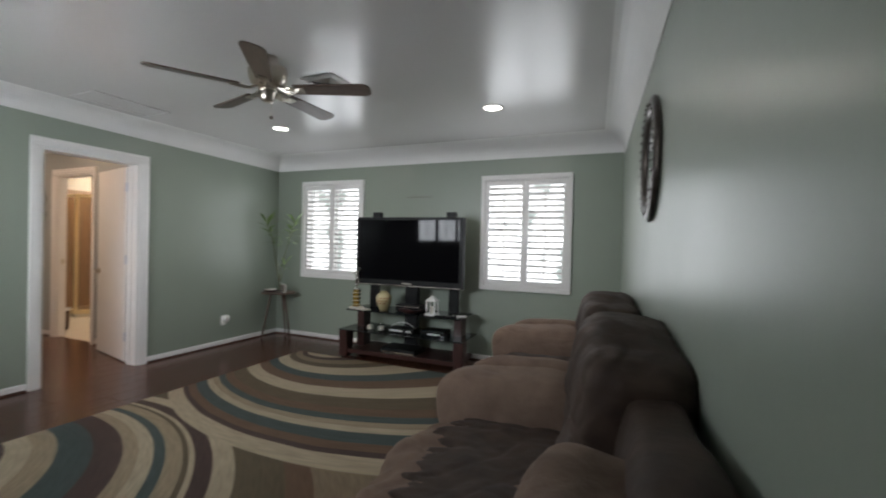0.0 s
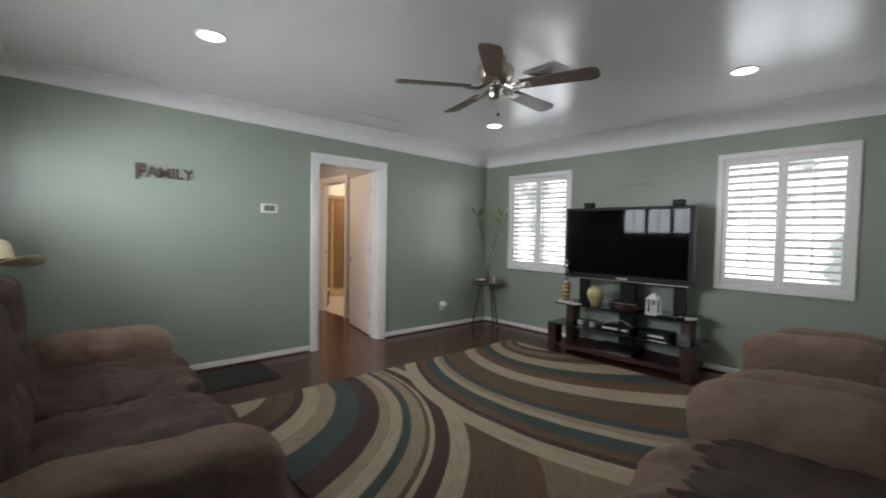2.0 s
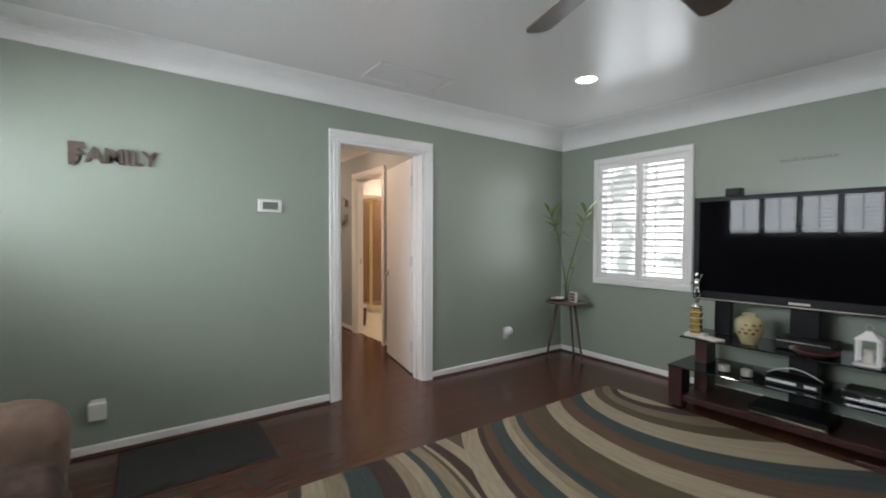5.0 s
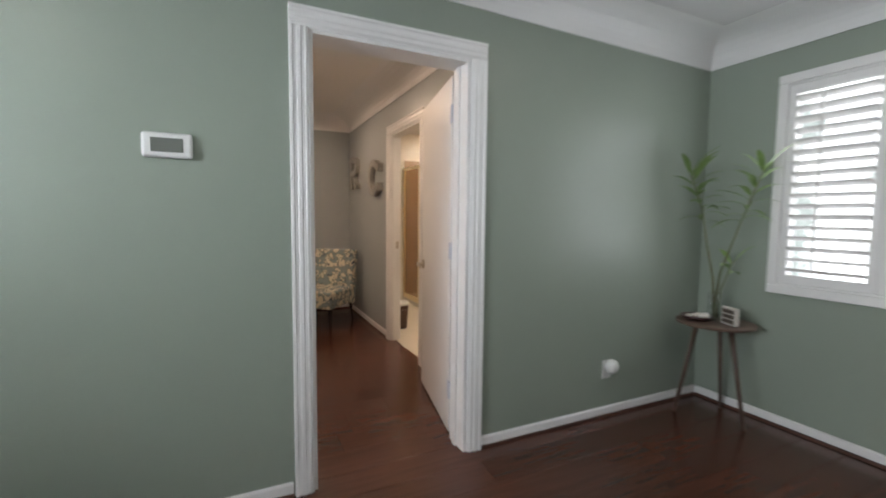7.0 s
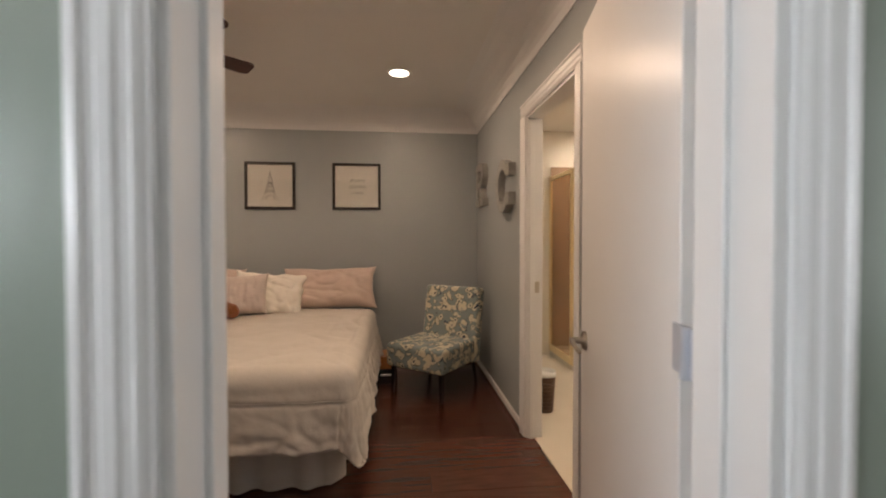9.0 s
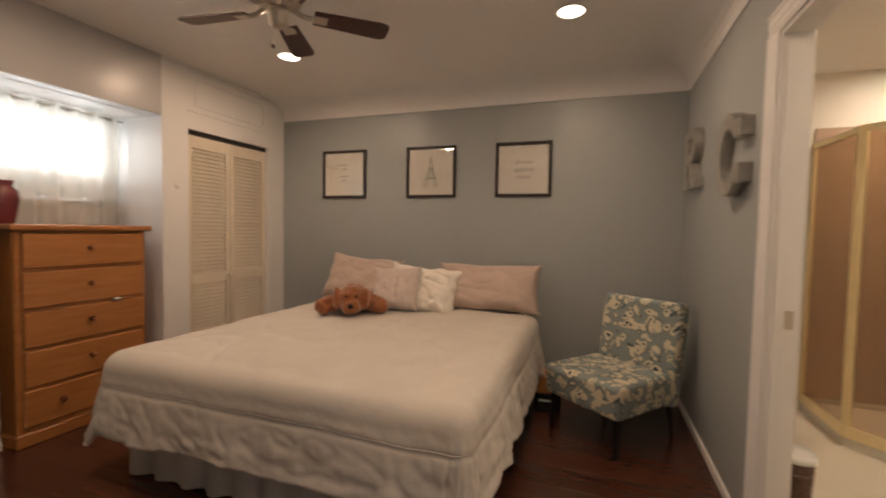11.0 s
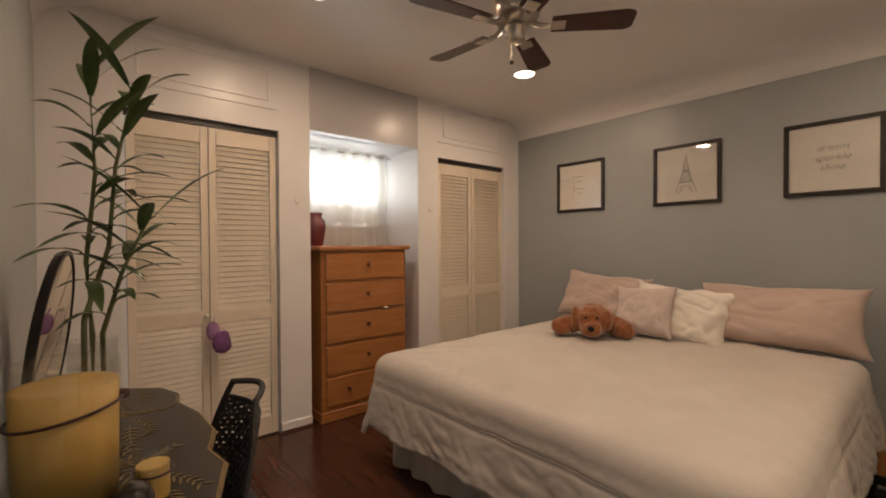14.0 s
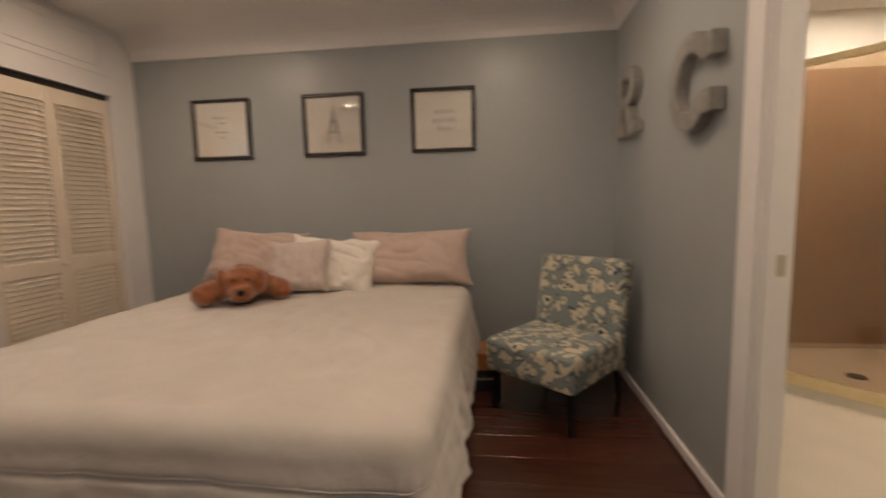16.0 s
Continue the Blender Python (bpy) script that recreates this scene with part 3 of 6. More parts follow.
tagged(part("alcove_top", B(ALC[0], Y_ALC, 2.075, ALC[1], -0.622, 2.15), M_WHITE), "white painted underside of the alcove", "soffit", kind="structure")
for k in (0, 1):
    x0, x1 = (C1, C2)[k]
    bm = bmesh.new()
    for a, b, c, d in ((x0, x1, 2.475, 2.485), (x0, x1, 2.165, 2.175)):
        box(bm, a, Y_CLO, c, b, Y_CLO + 0.008, d)
    for a, b, c, d in ((x0 + 0.06, x1 - 0.06, 2.42, 2.432), (x0 + 0.06, x1 - 0.06, 2.215, 2.227), (x0 + 0.06, x0 + 0.072, 2.227, 2.42), (x1 - 0.072, x1 - 0.06, 2.227, 2.42)):
        box(bm, a, Y_CLO, c, b, Y_CLO + 0.007, d, 0.002)
    tagged(part("overhead_panel_trim", bm, M_WHITE), "white moulding of an overhead storage panel", "panel trim", "overhead panels", "structure")
    # near-black sheet: the shade inside the closet put into its colour
    tagged(part("closet_shade_sheet", B(x0 - 0.1, Y_CLO - 0.52, 0.012, x1 + 0.1, Y_CLO - 0.5, 2.4), M_FRAME), "near-black sheet for the shade inside the closet", "closet wall", kind="structure")
    tagged(part("closet_track", B(x0, Y_CLO - 0.07, ZD - 0.035, x1, Y_CLO - 0.03, ZD), M_FRAME), "dark sliding track over the closet doors", "door track", "closet tracks", "structure")
skirting("x", Y_CLO, C1[0] - 0.215 + 0.001, C1[0], 1, 0.07)
skirting("x", Y_CLO, C2[1], ALC[0], 1, 0.07)

# bathroom shell
wall("wall_bath_far", "y", 5.1, 5.2, -8.6, -5.0, 0, 2.6, [], [M_BATHW] * 3, "cream painted bathroom wall")
wall("wall_bath_west", "x", -8.6, -8.5, Y_C + 0.10, 5.1, 0, 2.6, [], [M_BATHW] * 3, "cream painted bathroom wall")
wall("wall_bath_east", "x", -5.0, -4.9, Y_C + 0.10, 5.1, 0, 2.6, [], [M_BATHW] * 3, "cream painted bathroom wall")
tagged(part("ceiling_bathroom", B(-8.6, Y_C + 0.1, 2.44, -4.9, 5.2, 2.5), M_CEILB), "white bathroom ceiling", "ceiling", kind="structure")
tagged(part("floor_bathroom", B(-8.6, Y_C + 0.05, -0.05, -4.9, 5.2, 0.004), M_BATHF), "pale beige bathroom floor", "floor", kind="structure")


# ---- doorways ----
def casing_leg(bm, m, length, w=0.082):
    """A fluted casing board of unit section along local z, pushed by m."""
    prof = [(0, 0), (w, 0), (w, 0.020), (w - 0.012, 0.0215), (w - 0.016, 0.0165), (w - 0.028, 0.016), (w - 0.032, 0.0185), (w - 0.046, 0.0185), (w - 0.050, 0.015), (w - 0.062, 0.0145), (w - 0.066, 0.0165), (0.010, 0.014), (0.004, 0.010), (0, 0.010)]
    A, Bq = [bm.verts.new(m @ Vector((u, v, 0))) for u, v in prof], [bm.verts.new(m @ Vector((u, v, length))) for u, v in prof]
    for i in range(len(prof)):
        j = (i + 1) % len(prof)
        bm.faces.new((A[i], A[j], Bq[j], Bq[i]))
    bm.faces.new(A), bm.faces.new(Bq)


def doorway(name, axis, p, sign, u0, u1, z1, label, w=0.082):
    """Casing on one face of a wall: legs beside the opening and a head over it; sign: the way it stands proud."""
    def M(u, z, du, dz):
        # columns: casing width, proud, length
        e = {"x": lambda a: Vector((0, a[0], a[1])), "y": lambda a: Vector((a[0], 0, a[1]))}[axis]
        n = Vector((sign, 0, 0)) if axis == "x" else Vector((0, sign, 0))
        o = Vector((p, u, z)) if axis == "x" else Vector((u, p, z))
        cw, cl = e(du), e(dz)
        return Matrix(((cw.x, n.x, cl.x, o.x), (cw.y, n.y, cl.y, o.y), (cw.z, n.z, cl.z, o.z), (0, 0, 0, 1)))
    t = thing(name, label, "door frame", kind="structure")
    for nm, mm, ln in (("casing_leg", M(u0, 0, (-1, 0), (0, 1)), z1), ("casing_leg", M(u1, 0, (1, 0), (0, 1)), z1), ("casing_head", M(u0 - w, z1, (0, 1), (1, 0)), u1 - u0 + 2 * w)):
        bm = bmesh.new()
        casing_leg(bm, mm, ln, w)
        part(nm, bm, M_WHITE, t)
    return t


d1 = doorway("door_frame_1", "x", XW, 1, DOOR[0], DOOR[1], DOOR[3], "white fluted wooden door casing on the green wall")
doorway("door_frame_2", "x", XB, -1, DOOR[0], DOOR[1], DOOR[3], "white fluted wooden door casing on the bedroom side")
for a, b in ((DOOR[0], DOOR[0] + 0.016), (DOOR[1] - 0.022, DOOR[1])):
    part("jamb", B(XB, a, 0, XW, b, DOOR[3], 0.002), M_WHITE, d1)
    s = b if a == DOOR[0] else a
    part("stop", B(XB + 0.045, s, 0, XB + 0.08, s + (0.011 if a == DOOR[0] else -0.011), DOOR[3] - 0.016, 0.002), M_WHITE, d1)
part("head_jamb", B(XB, DOOR[0] + 0.016, DOOR[3] - 0.016, XW, DOOR[1] - 0.022, DOOR[3]), M_WHITE, d1)
d3 = doorway("door_frame_3", "y", Y_C, -1, BATH[0], BATH[1], BATH[3], "white fluted wooden casing of the bathroom door")
for a, b in ((BATH[0], BATH[0] + 0.016), (BATH[1] - 0.016, BATH[1])):
    part("jamb", B(a, Y_C, 0, b, Y_C + 0.10, BATH[3], 0.002), M_WHITE, d3)
part("head_jamb", B(BATH[0] + 0.016, Y_C, BATH[3] - 0.016, BATH[1] - 0.016, Y_C + 0.10, BATH[3]), M_WHITE, d3)
part("stop", B(BATH[0] + 0.016, Y_C + 0.012, 0, BATH[0] + 0.028, Y_C + 0.042, 2.01, 0.002), M_WHITE, d3)
part("strike_plate", B(BATH[0] + 0.016, Y_C + 0.050, 0.925, BATH[0] + 0.019, Y_C + 0.078, 0.995, 0.001), M_NICKEL, d3, "brushed metal strike plate")


def lever(parent, x, y, z, side):
    h = part("handle", lathe(bmesh.new(), [(0.033, 0), (0.033, 0.006), (0.027, 0.012), (0.012, 0.014), (0.011, 0.045), (0.011, 0.052)], n=20), M_NICKEL, parent, "brushed nickel lever handle", True)
    h.matrix_basis = pose(x, y, z, -90 * side, 0, 0)
    part("lever", tube(bmesh.new(), [(0, 0, 0.045), (-0.03, 0.0, 0.050), (-0.075, 0.004, 0.050), (-0.115, 0.012, 0.046)], 0.0095, 10, taper=0.75), M_NICKEL, h, smooth=True)


leaf = thing("door_1", "white flush wooden door standing open into the bedroom", "door", kind="structure", at=pose(XB - 0.026, DOOR[1] - 0.011, 0, 0, 0, 168.6))
part("door_leaf", B(0.030, -0.036, 0.012, 0.82, 0.0, 2.01, 0.002), M_WHITE, leaf)
for z in (0.27, 1.06, 1.80):
    hg = bmesh.new()
    rod(hg, (-0.006, -0.042, z - 0.045), (-0.006, -0.042, z + 0.045), 0.0065, n=10)
    box(hg, -0.006, -0.0405, z - 0.044, 0.036, -0.0362, z + 0.044)
    rod(hg, (-0.006, 0.007, z - 0.046), (-0.006, 0.007, z + 0.046), 0.009, n=10)
    box(hg, -0.034, 0.001, z - 0.044, -0.004, 0.004, z + 0.044)
    box(hg, -0.004, 0.0005, z - 0.044, 0.052, 0.0035, z + 0.044)
    part("hinge", hg, M_STEEL, leaf, "bright metal hinge")
lever(leaf, 0.755, 0.0, 0.905, 1)
lever(leaf, 0.755, -0.036, 0.905, -1)


# ---- shuttered windows ----
def shutters(name, w, y, sign, panels, label, pitch=0.0635, tilt=-22, rodx=0.0):
    """A plantation-shutter window on a wall across y; sign: the way the room lies."""
    x0, x1, z0, z1 = w
    t = thing(name, label, "window", kind="structure", at=pose((x0 + x1) / 2, y, 0, 0, 0, 0 if sign < 0 else 180))
    hw, F = (x1 - x0) / 2, 0.052
    fr = bmesh.new()
    for a, b, c, d in ((-hw, hw, z1 - F, z1), (-hw, hw, z0, z0 + F), (-hw, -hw + F, z0 + F, z1 - F), (hw - F, hw, z0 + F, z1 - F)):
        box(fr, a, -0.030, c, b, 0.02, d, 0.004)
    for a, b, c, d in ((-hw + F, hw - F, z1 - F - 0.012, z1 - F), (-hw + F, hw - F, z0 + F, z0 + F + 0.012)):
        box(fr, a, -0.018, c, b, 0.02, d, 0.002)
    part("window_frame", fr, M_WHITE, t)
    pw = (2 * hw - 2 * F) / panels
    zb, zt = z0 + F + 0.013, z1 - F - 0.013
    lv = None
    for k in range(panels):
        a, b = -hw + F + k * pw + 0.002, -hw + F + (k + 1) * pw - 0.002
        S = 0.036
        pf = bmesh.new()
        for c in ((a, a + S), (b - S, b)):
            box(pf, c[0], -0.016, zb, c[1], 0.012, zt, 0.003)
        for c in ((zb, zb + 0.050), (zt - 0.050, zt)):
            box(pf, a + S, -0.016, c[0], b - S, 0.012, c[1], 0.003)
        p = part("shutter_panel", pf, M_WHITE, t)
        lo, hi = zb + 0.05, zt - 0.05
        n = max(1, round((hi - lo) / pitch))
        if lv is None:
            lb = bmesh.new()
            ln = (b - a) / 2 - S - 0.002
            prof = [(-0.036, 0), (-0.02, 0.0045), (0, 0.0058), (0.02, 0.0045), (0.036, 0), (0.02, -0.0045), (0, -0.0058), (-0.02, -0.0045)]
            prism(lb, prof, "x", -ln, ln)
            lv = bpy.data.meshes.new("louver")
            bmesh.ops.recalc_face_normals(lb, faces=lb.faces)
            lb.to_mesh(lv)
            lb.free()
            lv.materials.append(M_WHITE)
        for i in range(n):
            share("louver", lv, p, pose((a + b) / 2, -0.002, lo + (i + 0.5) * (hi - lo) / n, tilt + 3 * math.sin(i * 2.1 + k), 0, 0))
        rx = (a + b) / 2 + rodx
        part("tilt_rod", B(rx - 0.006, -0.045, lo + 0.02, rx + 0.006, -0.035, hi - 0.02, 0.003), M_WHITE, p)
    pane = part("pane", B(-hw + 0.03, 0.10, z0 + 0.03, hw - 0.03, 0.104, z1 - 0.03), M_GLASS, t)
    pane.visible_shadow = False
    sash = bmesh.new()
    for a, b, c, d in ((-hw + 0.032, hw - 0.032, z0 + 0.032, z0 + 0.06), (-0.015, 0.015, z0 + 0.06, z1 - 0.045)):
        box(sash, a, 0.092, c, b, 0.115, d, 0.002)
    part("sash", sash, M_WHITE, t)
    return t


shutters("window_1", WIN_1, YN, -1, 2, "white plantation shutters with open louvers", rodx=-0.045)
shutters("window_2", WIN_2, YN, -1, 2, "white plantation shutters with open louvers", rodx=0.0)
shutters("window_3", WIN_S, YS, 1, 4, "wide white plantation shutters behind the loveseat", tilt=5)
for nm, b in (("backdrop_north", (-6.5, YN + 1.6, -1, 2.2, YN + 1.62, 4.5)), ("backdrop_south", (-9.5, -2.6, -1, 1.5, -2.58, 4.5))):
    tagged(part(nm, B(*b), M_OUT), "bright hazy garden and sky outside the windows", "backdrop", kind="structure")
tagged(part("ground", B(-60, -60, -0.30, 60, 60, -0.25), mat("pale_paving", (0.35, 0.33, 0.30), 0.9, col2=(0.28, 0.27, 0.24), scale=2)), "pale paved ground around the house", "ground", kind="structure")
roof = tagged(part("roof", B(-9.2, -1.6, 2.72, 0.9, 5.6, 2.85), mat("roof_felt", (0.08, 0.075, 0.07), 0.9, col2=(0.1, 0.095, 0.09))), "flat grey roof over the house", "roof", kind="structure")

# ---- ceiling lights ----
def downlight(name, x, y, z, lamp, power, col, warm):
    t = thing(name, "round recessed ceiling light, switched on", "ceiling light", "recessed ceiling lights", at=pose(x, y, z))
    part("trim_ring", lathe(bmesh.new(), [(0.072, -0.001), (0.088, -0.001), (0.086, -0.006), (0.076, -0.008), (0.072, -0.006)], n=32, ring=True), M_WHITE, t, smooth=True)
    part("diffuser", lathe(bmesh.new(), [(0.0, -0.005), (0.073, -0.005), (0.073, -0.002), (0, -0.002)], n=32), lamp, t, "glowing white diffuser")
    ld = bpy.data.lights.new("downlight_lamp", "AREA")
    ld.shape, ld.size, ld.energy, ld.color, ld.spread = "DISK", 0.14, power, col, radians(178)
    lo = new("downlight_lamp", ld)
    lo.matrix_world = pose(x, y, z - 0.010)
    return t


def window_lamp(x0, x1, y, z0, z1, turn, power):
    ld = bpy.data.lights.new("window_daylight", "AREA")
    ld.shape, ld.size, ld.size_y, ld.energy, ld.color = "RECTANGLE", x1 - x0, z1 - z0, power, (0.90, 0.96, 1.0)
    new("window_daylight", ld).matrix_world = pose((x0 + x1) / 2, y, (z0 + z1) / 2, 90, 0, turn)


window_lamp(-3.98, -3.11, YN - 0.06, 0.87, 2.03, 180, 6)
window_lamp(-1.43, -0.56, YN - 0.06, 0.87, 2.01, 180, 6)
window_lamp(-3.82, -1.98, YS - 0.09, 1.32, 1.98, 0, 150)
window_lamp(-6.88, -6.14, Y_ALC + 0.02, 1.62, 2.0, 0, 3.5)
for x, y in ((-3.25, 3.46), (-1.02, 3.52), (-3.03, 0.68)):
    downlight("ceiling_light", x, y, ZL, M_LAMP, 5.0, (1.0, 0.93, 0.84), False)
for x, y in ((-7.28, 0.37), (-5.68, 0.37), (-7.21, 2.34), (-5.65, 2.36)):
    downlight("ceiling_light", x, y, ZB, M_LAMPW, 11.5, (1.0, 0.71, 0.49), True)
# bathroom pair: unseen fittings, added to brighten the room through its doorway
for x, y in ((-6.3, 4.2), (-7.9, 4.6)):
    downlight("ceiling_light", x, y, 2.44, M_LAMPW, 17.0, (1.0, 0.81, 0.62), True)

# ---- floors: planks over a dark base ----
floor = tagged(part("floor", B(X_BED - 0.1, -1.1, -0.06, 0.6, YN + 0.1, -0.006), M_SUBFLOOR), "dark glossy reddish-brown plank floor", "floor", kind="structure")

# ---- living room: fans and ceiling fittings ----
def ceiling_fan(x, y, zc, zb, R, a0, blade_mat, label, style):
    t = thing("ceiling_fan", label, "ceiling fan", at=pose(x, y, zb))
    top = zc - zb
    part("canopy", lathe(bmesh.new(), [(0.062, top), (0.066, top - 0.03), (0.060, top - 0.055), (0.075, top - 0.06)], n=32), M_NICKEL, t, smooth=True)
    h = top - 0.06
    part("motor_housing", lathe(bmesh.new(), [(0.07, h), (0.112, h - 0.006), (0.118, h - 0.03), (0.114, max(0.035, h - 0.075)), (0.095, 0.022), (0.06, 0.012), (0.05, 0.004)], n=40), M_NICKEL, t, smooth=True)
    part("switch_housing", lathe(bmesh.new(), [(0.05, 0.004), (0.056, -0.006), (0.056, -0.02), (0.044, -0.026), (0.044, -0.062), (0.036, -0.075), (0.018, -0.082), (0.0, -0.083)], n=32), M_NICKEL, t, smooth=True)
    for k in range(5):
        a = radians(a0 + 72 * k)
        m = pose(0, 0, 0.0, 0, 0, math.degrees(a))
        bm = bmesh.new()
        w0, w1 = 0.050, 0.066
        out = []
        n = 6
        for i in range(n + 1):
            out.append((0.17 + (R - 0.05 - 0.17) * i / n, w0 + (w1 - w0) * i / n))
        for i in range(1, 7):
            q = math.pi / 2 * i / 6
            out.append((R - 0.05 + 0.05 * math.sin(q), w1 - (0.05 if style == "round" else 0.03) * (1 - math.cos(q))))
        loop = [(p, q) for p, q in out] + [(p, -q) for p, q in out[::-1]]
        vs = [[bm.verts.new((p, q, zz)) for p, q in loop] for zz in (0.004, -0.004)]
        bm.faces.new(vs[0]), bm.faces.new(vs[1][::-1])
        for i in range(len(loop)):
            j = (i + 1) % len(loop)
            bm.faces.new((vs[0][i], vs[0][j], vs[1][j], vs[1][i]))
        bl = part("blade", bm, blade_mat, t)
        bl.matrix_basis = m @ pose(0, 0, 0, -11, 0, 0)
        ir = bmesh.new()
        if style == "round":
            for s in (-1, 1):
                tube(ir, [(0.075, 0.010 * s, 0.012), (0.11, 0.030 * s, -0.010), (0.15, 0.034 * s, -0.012), (0.185, 0.014 * s, -0.010), (0.215, 0.020 * s, -0.008)], 0.007, 6)
            tube(ir, [(0.06, 0, 0.015), (0.12, 0, -0.014), (0.20, 0, -0.010)], 0.009, 6)
        else:
            tube(ir, [(0.07, 0, 0.018), (0.12, 0, -0.006), (0.16, 0, -0.008)], 0.013, 8)
        box(ir, 0.165, -0.030, -0.011, 0.235, 0.030, -0.005, 0.003)
        br = part("blade_bracket", ir, M_NICKEL, t, smooth=False)
        br.matrix_basis = m @ pose(0, 0, 0, -11, 0, 0)
    part("pull_chain", tube(bmesh.new(), [(0.03, 0, -0.07), (0.032, 0, -0.13), (0.032, 0, -0.17)], 0.0014, 5), M_NICKEL, t)
    part("chain_pull", lathe(bmesh.new(), [(0, -0.192), (0.009, -0.188), (0.011, -0.18), (0.006, -0.172), (0.002, -0.168)], (0.032, 0, 0), 14), M_WALNUT, t, smooth=True)
    return t


ceiling_fan(-2.06, 2.13, ZL, 2.243, 0.65, 21, M_WALNUT, "nickel ceiling fan with five walnut blades", "round")

vent = thing("ceiling_vent", "square white ceiling air vent with dark slots", "air vent", at=pose(-1.97, 2.60, ZL, 0, 0, 0))
part("vent_frame", lathe(bmesh.new(), [(0.15, -0.002), (0.20, -0.002), (0.19, -0.010), (0.15, -0.014)], n=4, ring=True), M_WHITE, vent).matrix_basis = pose(0, 0, 0, 0, 0, 45)
for k in range(4):
    part("slat", lathe(bmesh.new(), [(0.030 + 0.03 * k, -0.012), (0.046 + 0.03 * k, -0.004), (0.048 + 0.03 * k, -0.005), (0.032 + 0.03 * k, -0.013)], n=4, ring=True), M_WHITE, vent).matrix_basis = pose(0, 0, 0, 0, 0, 45)
# no duct is cut; a black plate gives the shade behind the slats
part("backing", B(-0.12, -0.12, -0.003, 0.12, 0.12, -0.001), M_BLACK, vent, "black plate for the shade in the duct")

hatch = thing("ceiling_hatch", "white painted attic access panel in the ceiling", "attic hatch", at=pose(-4.0, 2.40, ZL))
hb = bmesh.new()
for a, b, c, d in ((-0.17, 0.17, -0.31, -0.285), (-0.17, 0.17, 0.285, 0.31), (-0.17, -0.145, -0.285, 0.285), (0.145, 0.17, -0.285, 0.285)):
    box(hb, a, c, -0.010, b, d, -0.001, 0.003)
part("hatch_trim", hb, M_CEIL, hatch)
part("hatch_panel", B(-0.143, -0.283, -0.004, 0.143, 0.283, -0.001), M_CEIL, hatch)


# ---- sofas ----
def cushion(bm, x0, y0, z0, x1, y1, z1, e=0.38, rough=0.03, freq=4.0, n=30, m=None, crease=0.0):
    """A soft block between two corners: e its roundness, rough its lumps, crease the depth of its folds."""
    c = Vector(((x0 + x1) / 2, (y0 + y1) / 2, (z0 + z1) / 2))
    h = (abs(x1 - x0) / 2, abs(y1 - y0) / 2, abs(z1 - z0) / 2)
    P = 2 / e
    made = {}

    def vert(key):
        if key in made:
            return made[key]
        q = [k / n * 2 - 1 for k in key]
        s = sum(abs(k) ** P for k in q) ** (1 / P)
        q = [k / s for k in q]
        p = Vector((q[0] * h[0], q[1] * h[1], q[2] * h[2]))
        nrm = Vector([math.copysign(abs(k) ** (P - 1), k) / w for k, w in zip(q, h)]).normalized()
        at = p + c
        d = rough * (noise.noise(at * freq) - 0.35 * abs(noise.noise(at * freq * 2.3)))
        if crease:
            f1 = abs(noise.noise(Vector((at.x * 3.1, at.y * 5.2 + at.x * 1.5, at.z * 4.0)) + Vector((3.3, 0, 1))))
            f2 = abs(noise.noise(Vector((at.x * 9.0 + at.y * 3, at.y * 6.5, at.z * 8.0))))
            d -= crease * (max(0, 1 - f1 * 8) ** 1.5 + 0.5 * max(0, 1 - f2 * 5))
        p = at + nrm * d
        made[key] = bm.verts.new(m @ p if m is not None else p)
        return made[key]

    for axis in range(3):
        for side in (0, n):
            for i in range(n):
                for k in range(n):
                    loop = []
                    for a, b in ((i, k), (i + 1, k), (i + 1, k + 1), (i, k + 1)):
                        key = [a, b]
                        key.insert(axis, side)
                        loop.append(vert(tuple(key)))
                    bm.faces.new(loop)
    bmesh.ops.recalc_face_normals(bm, faces=bm.faces)
    return bm


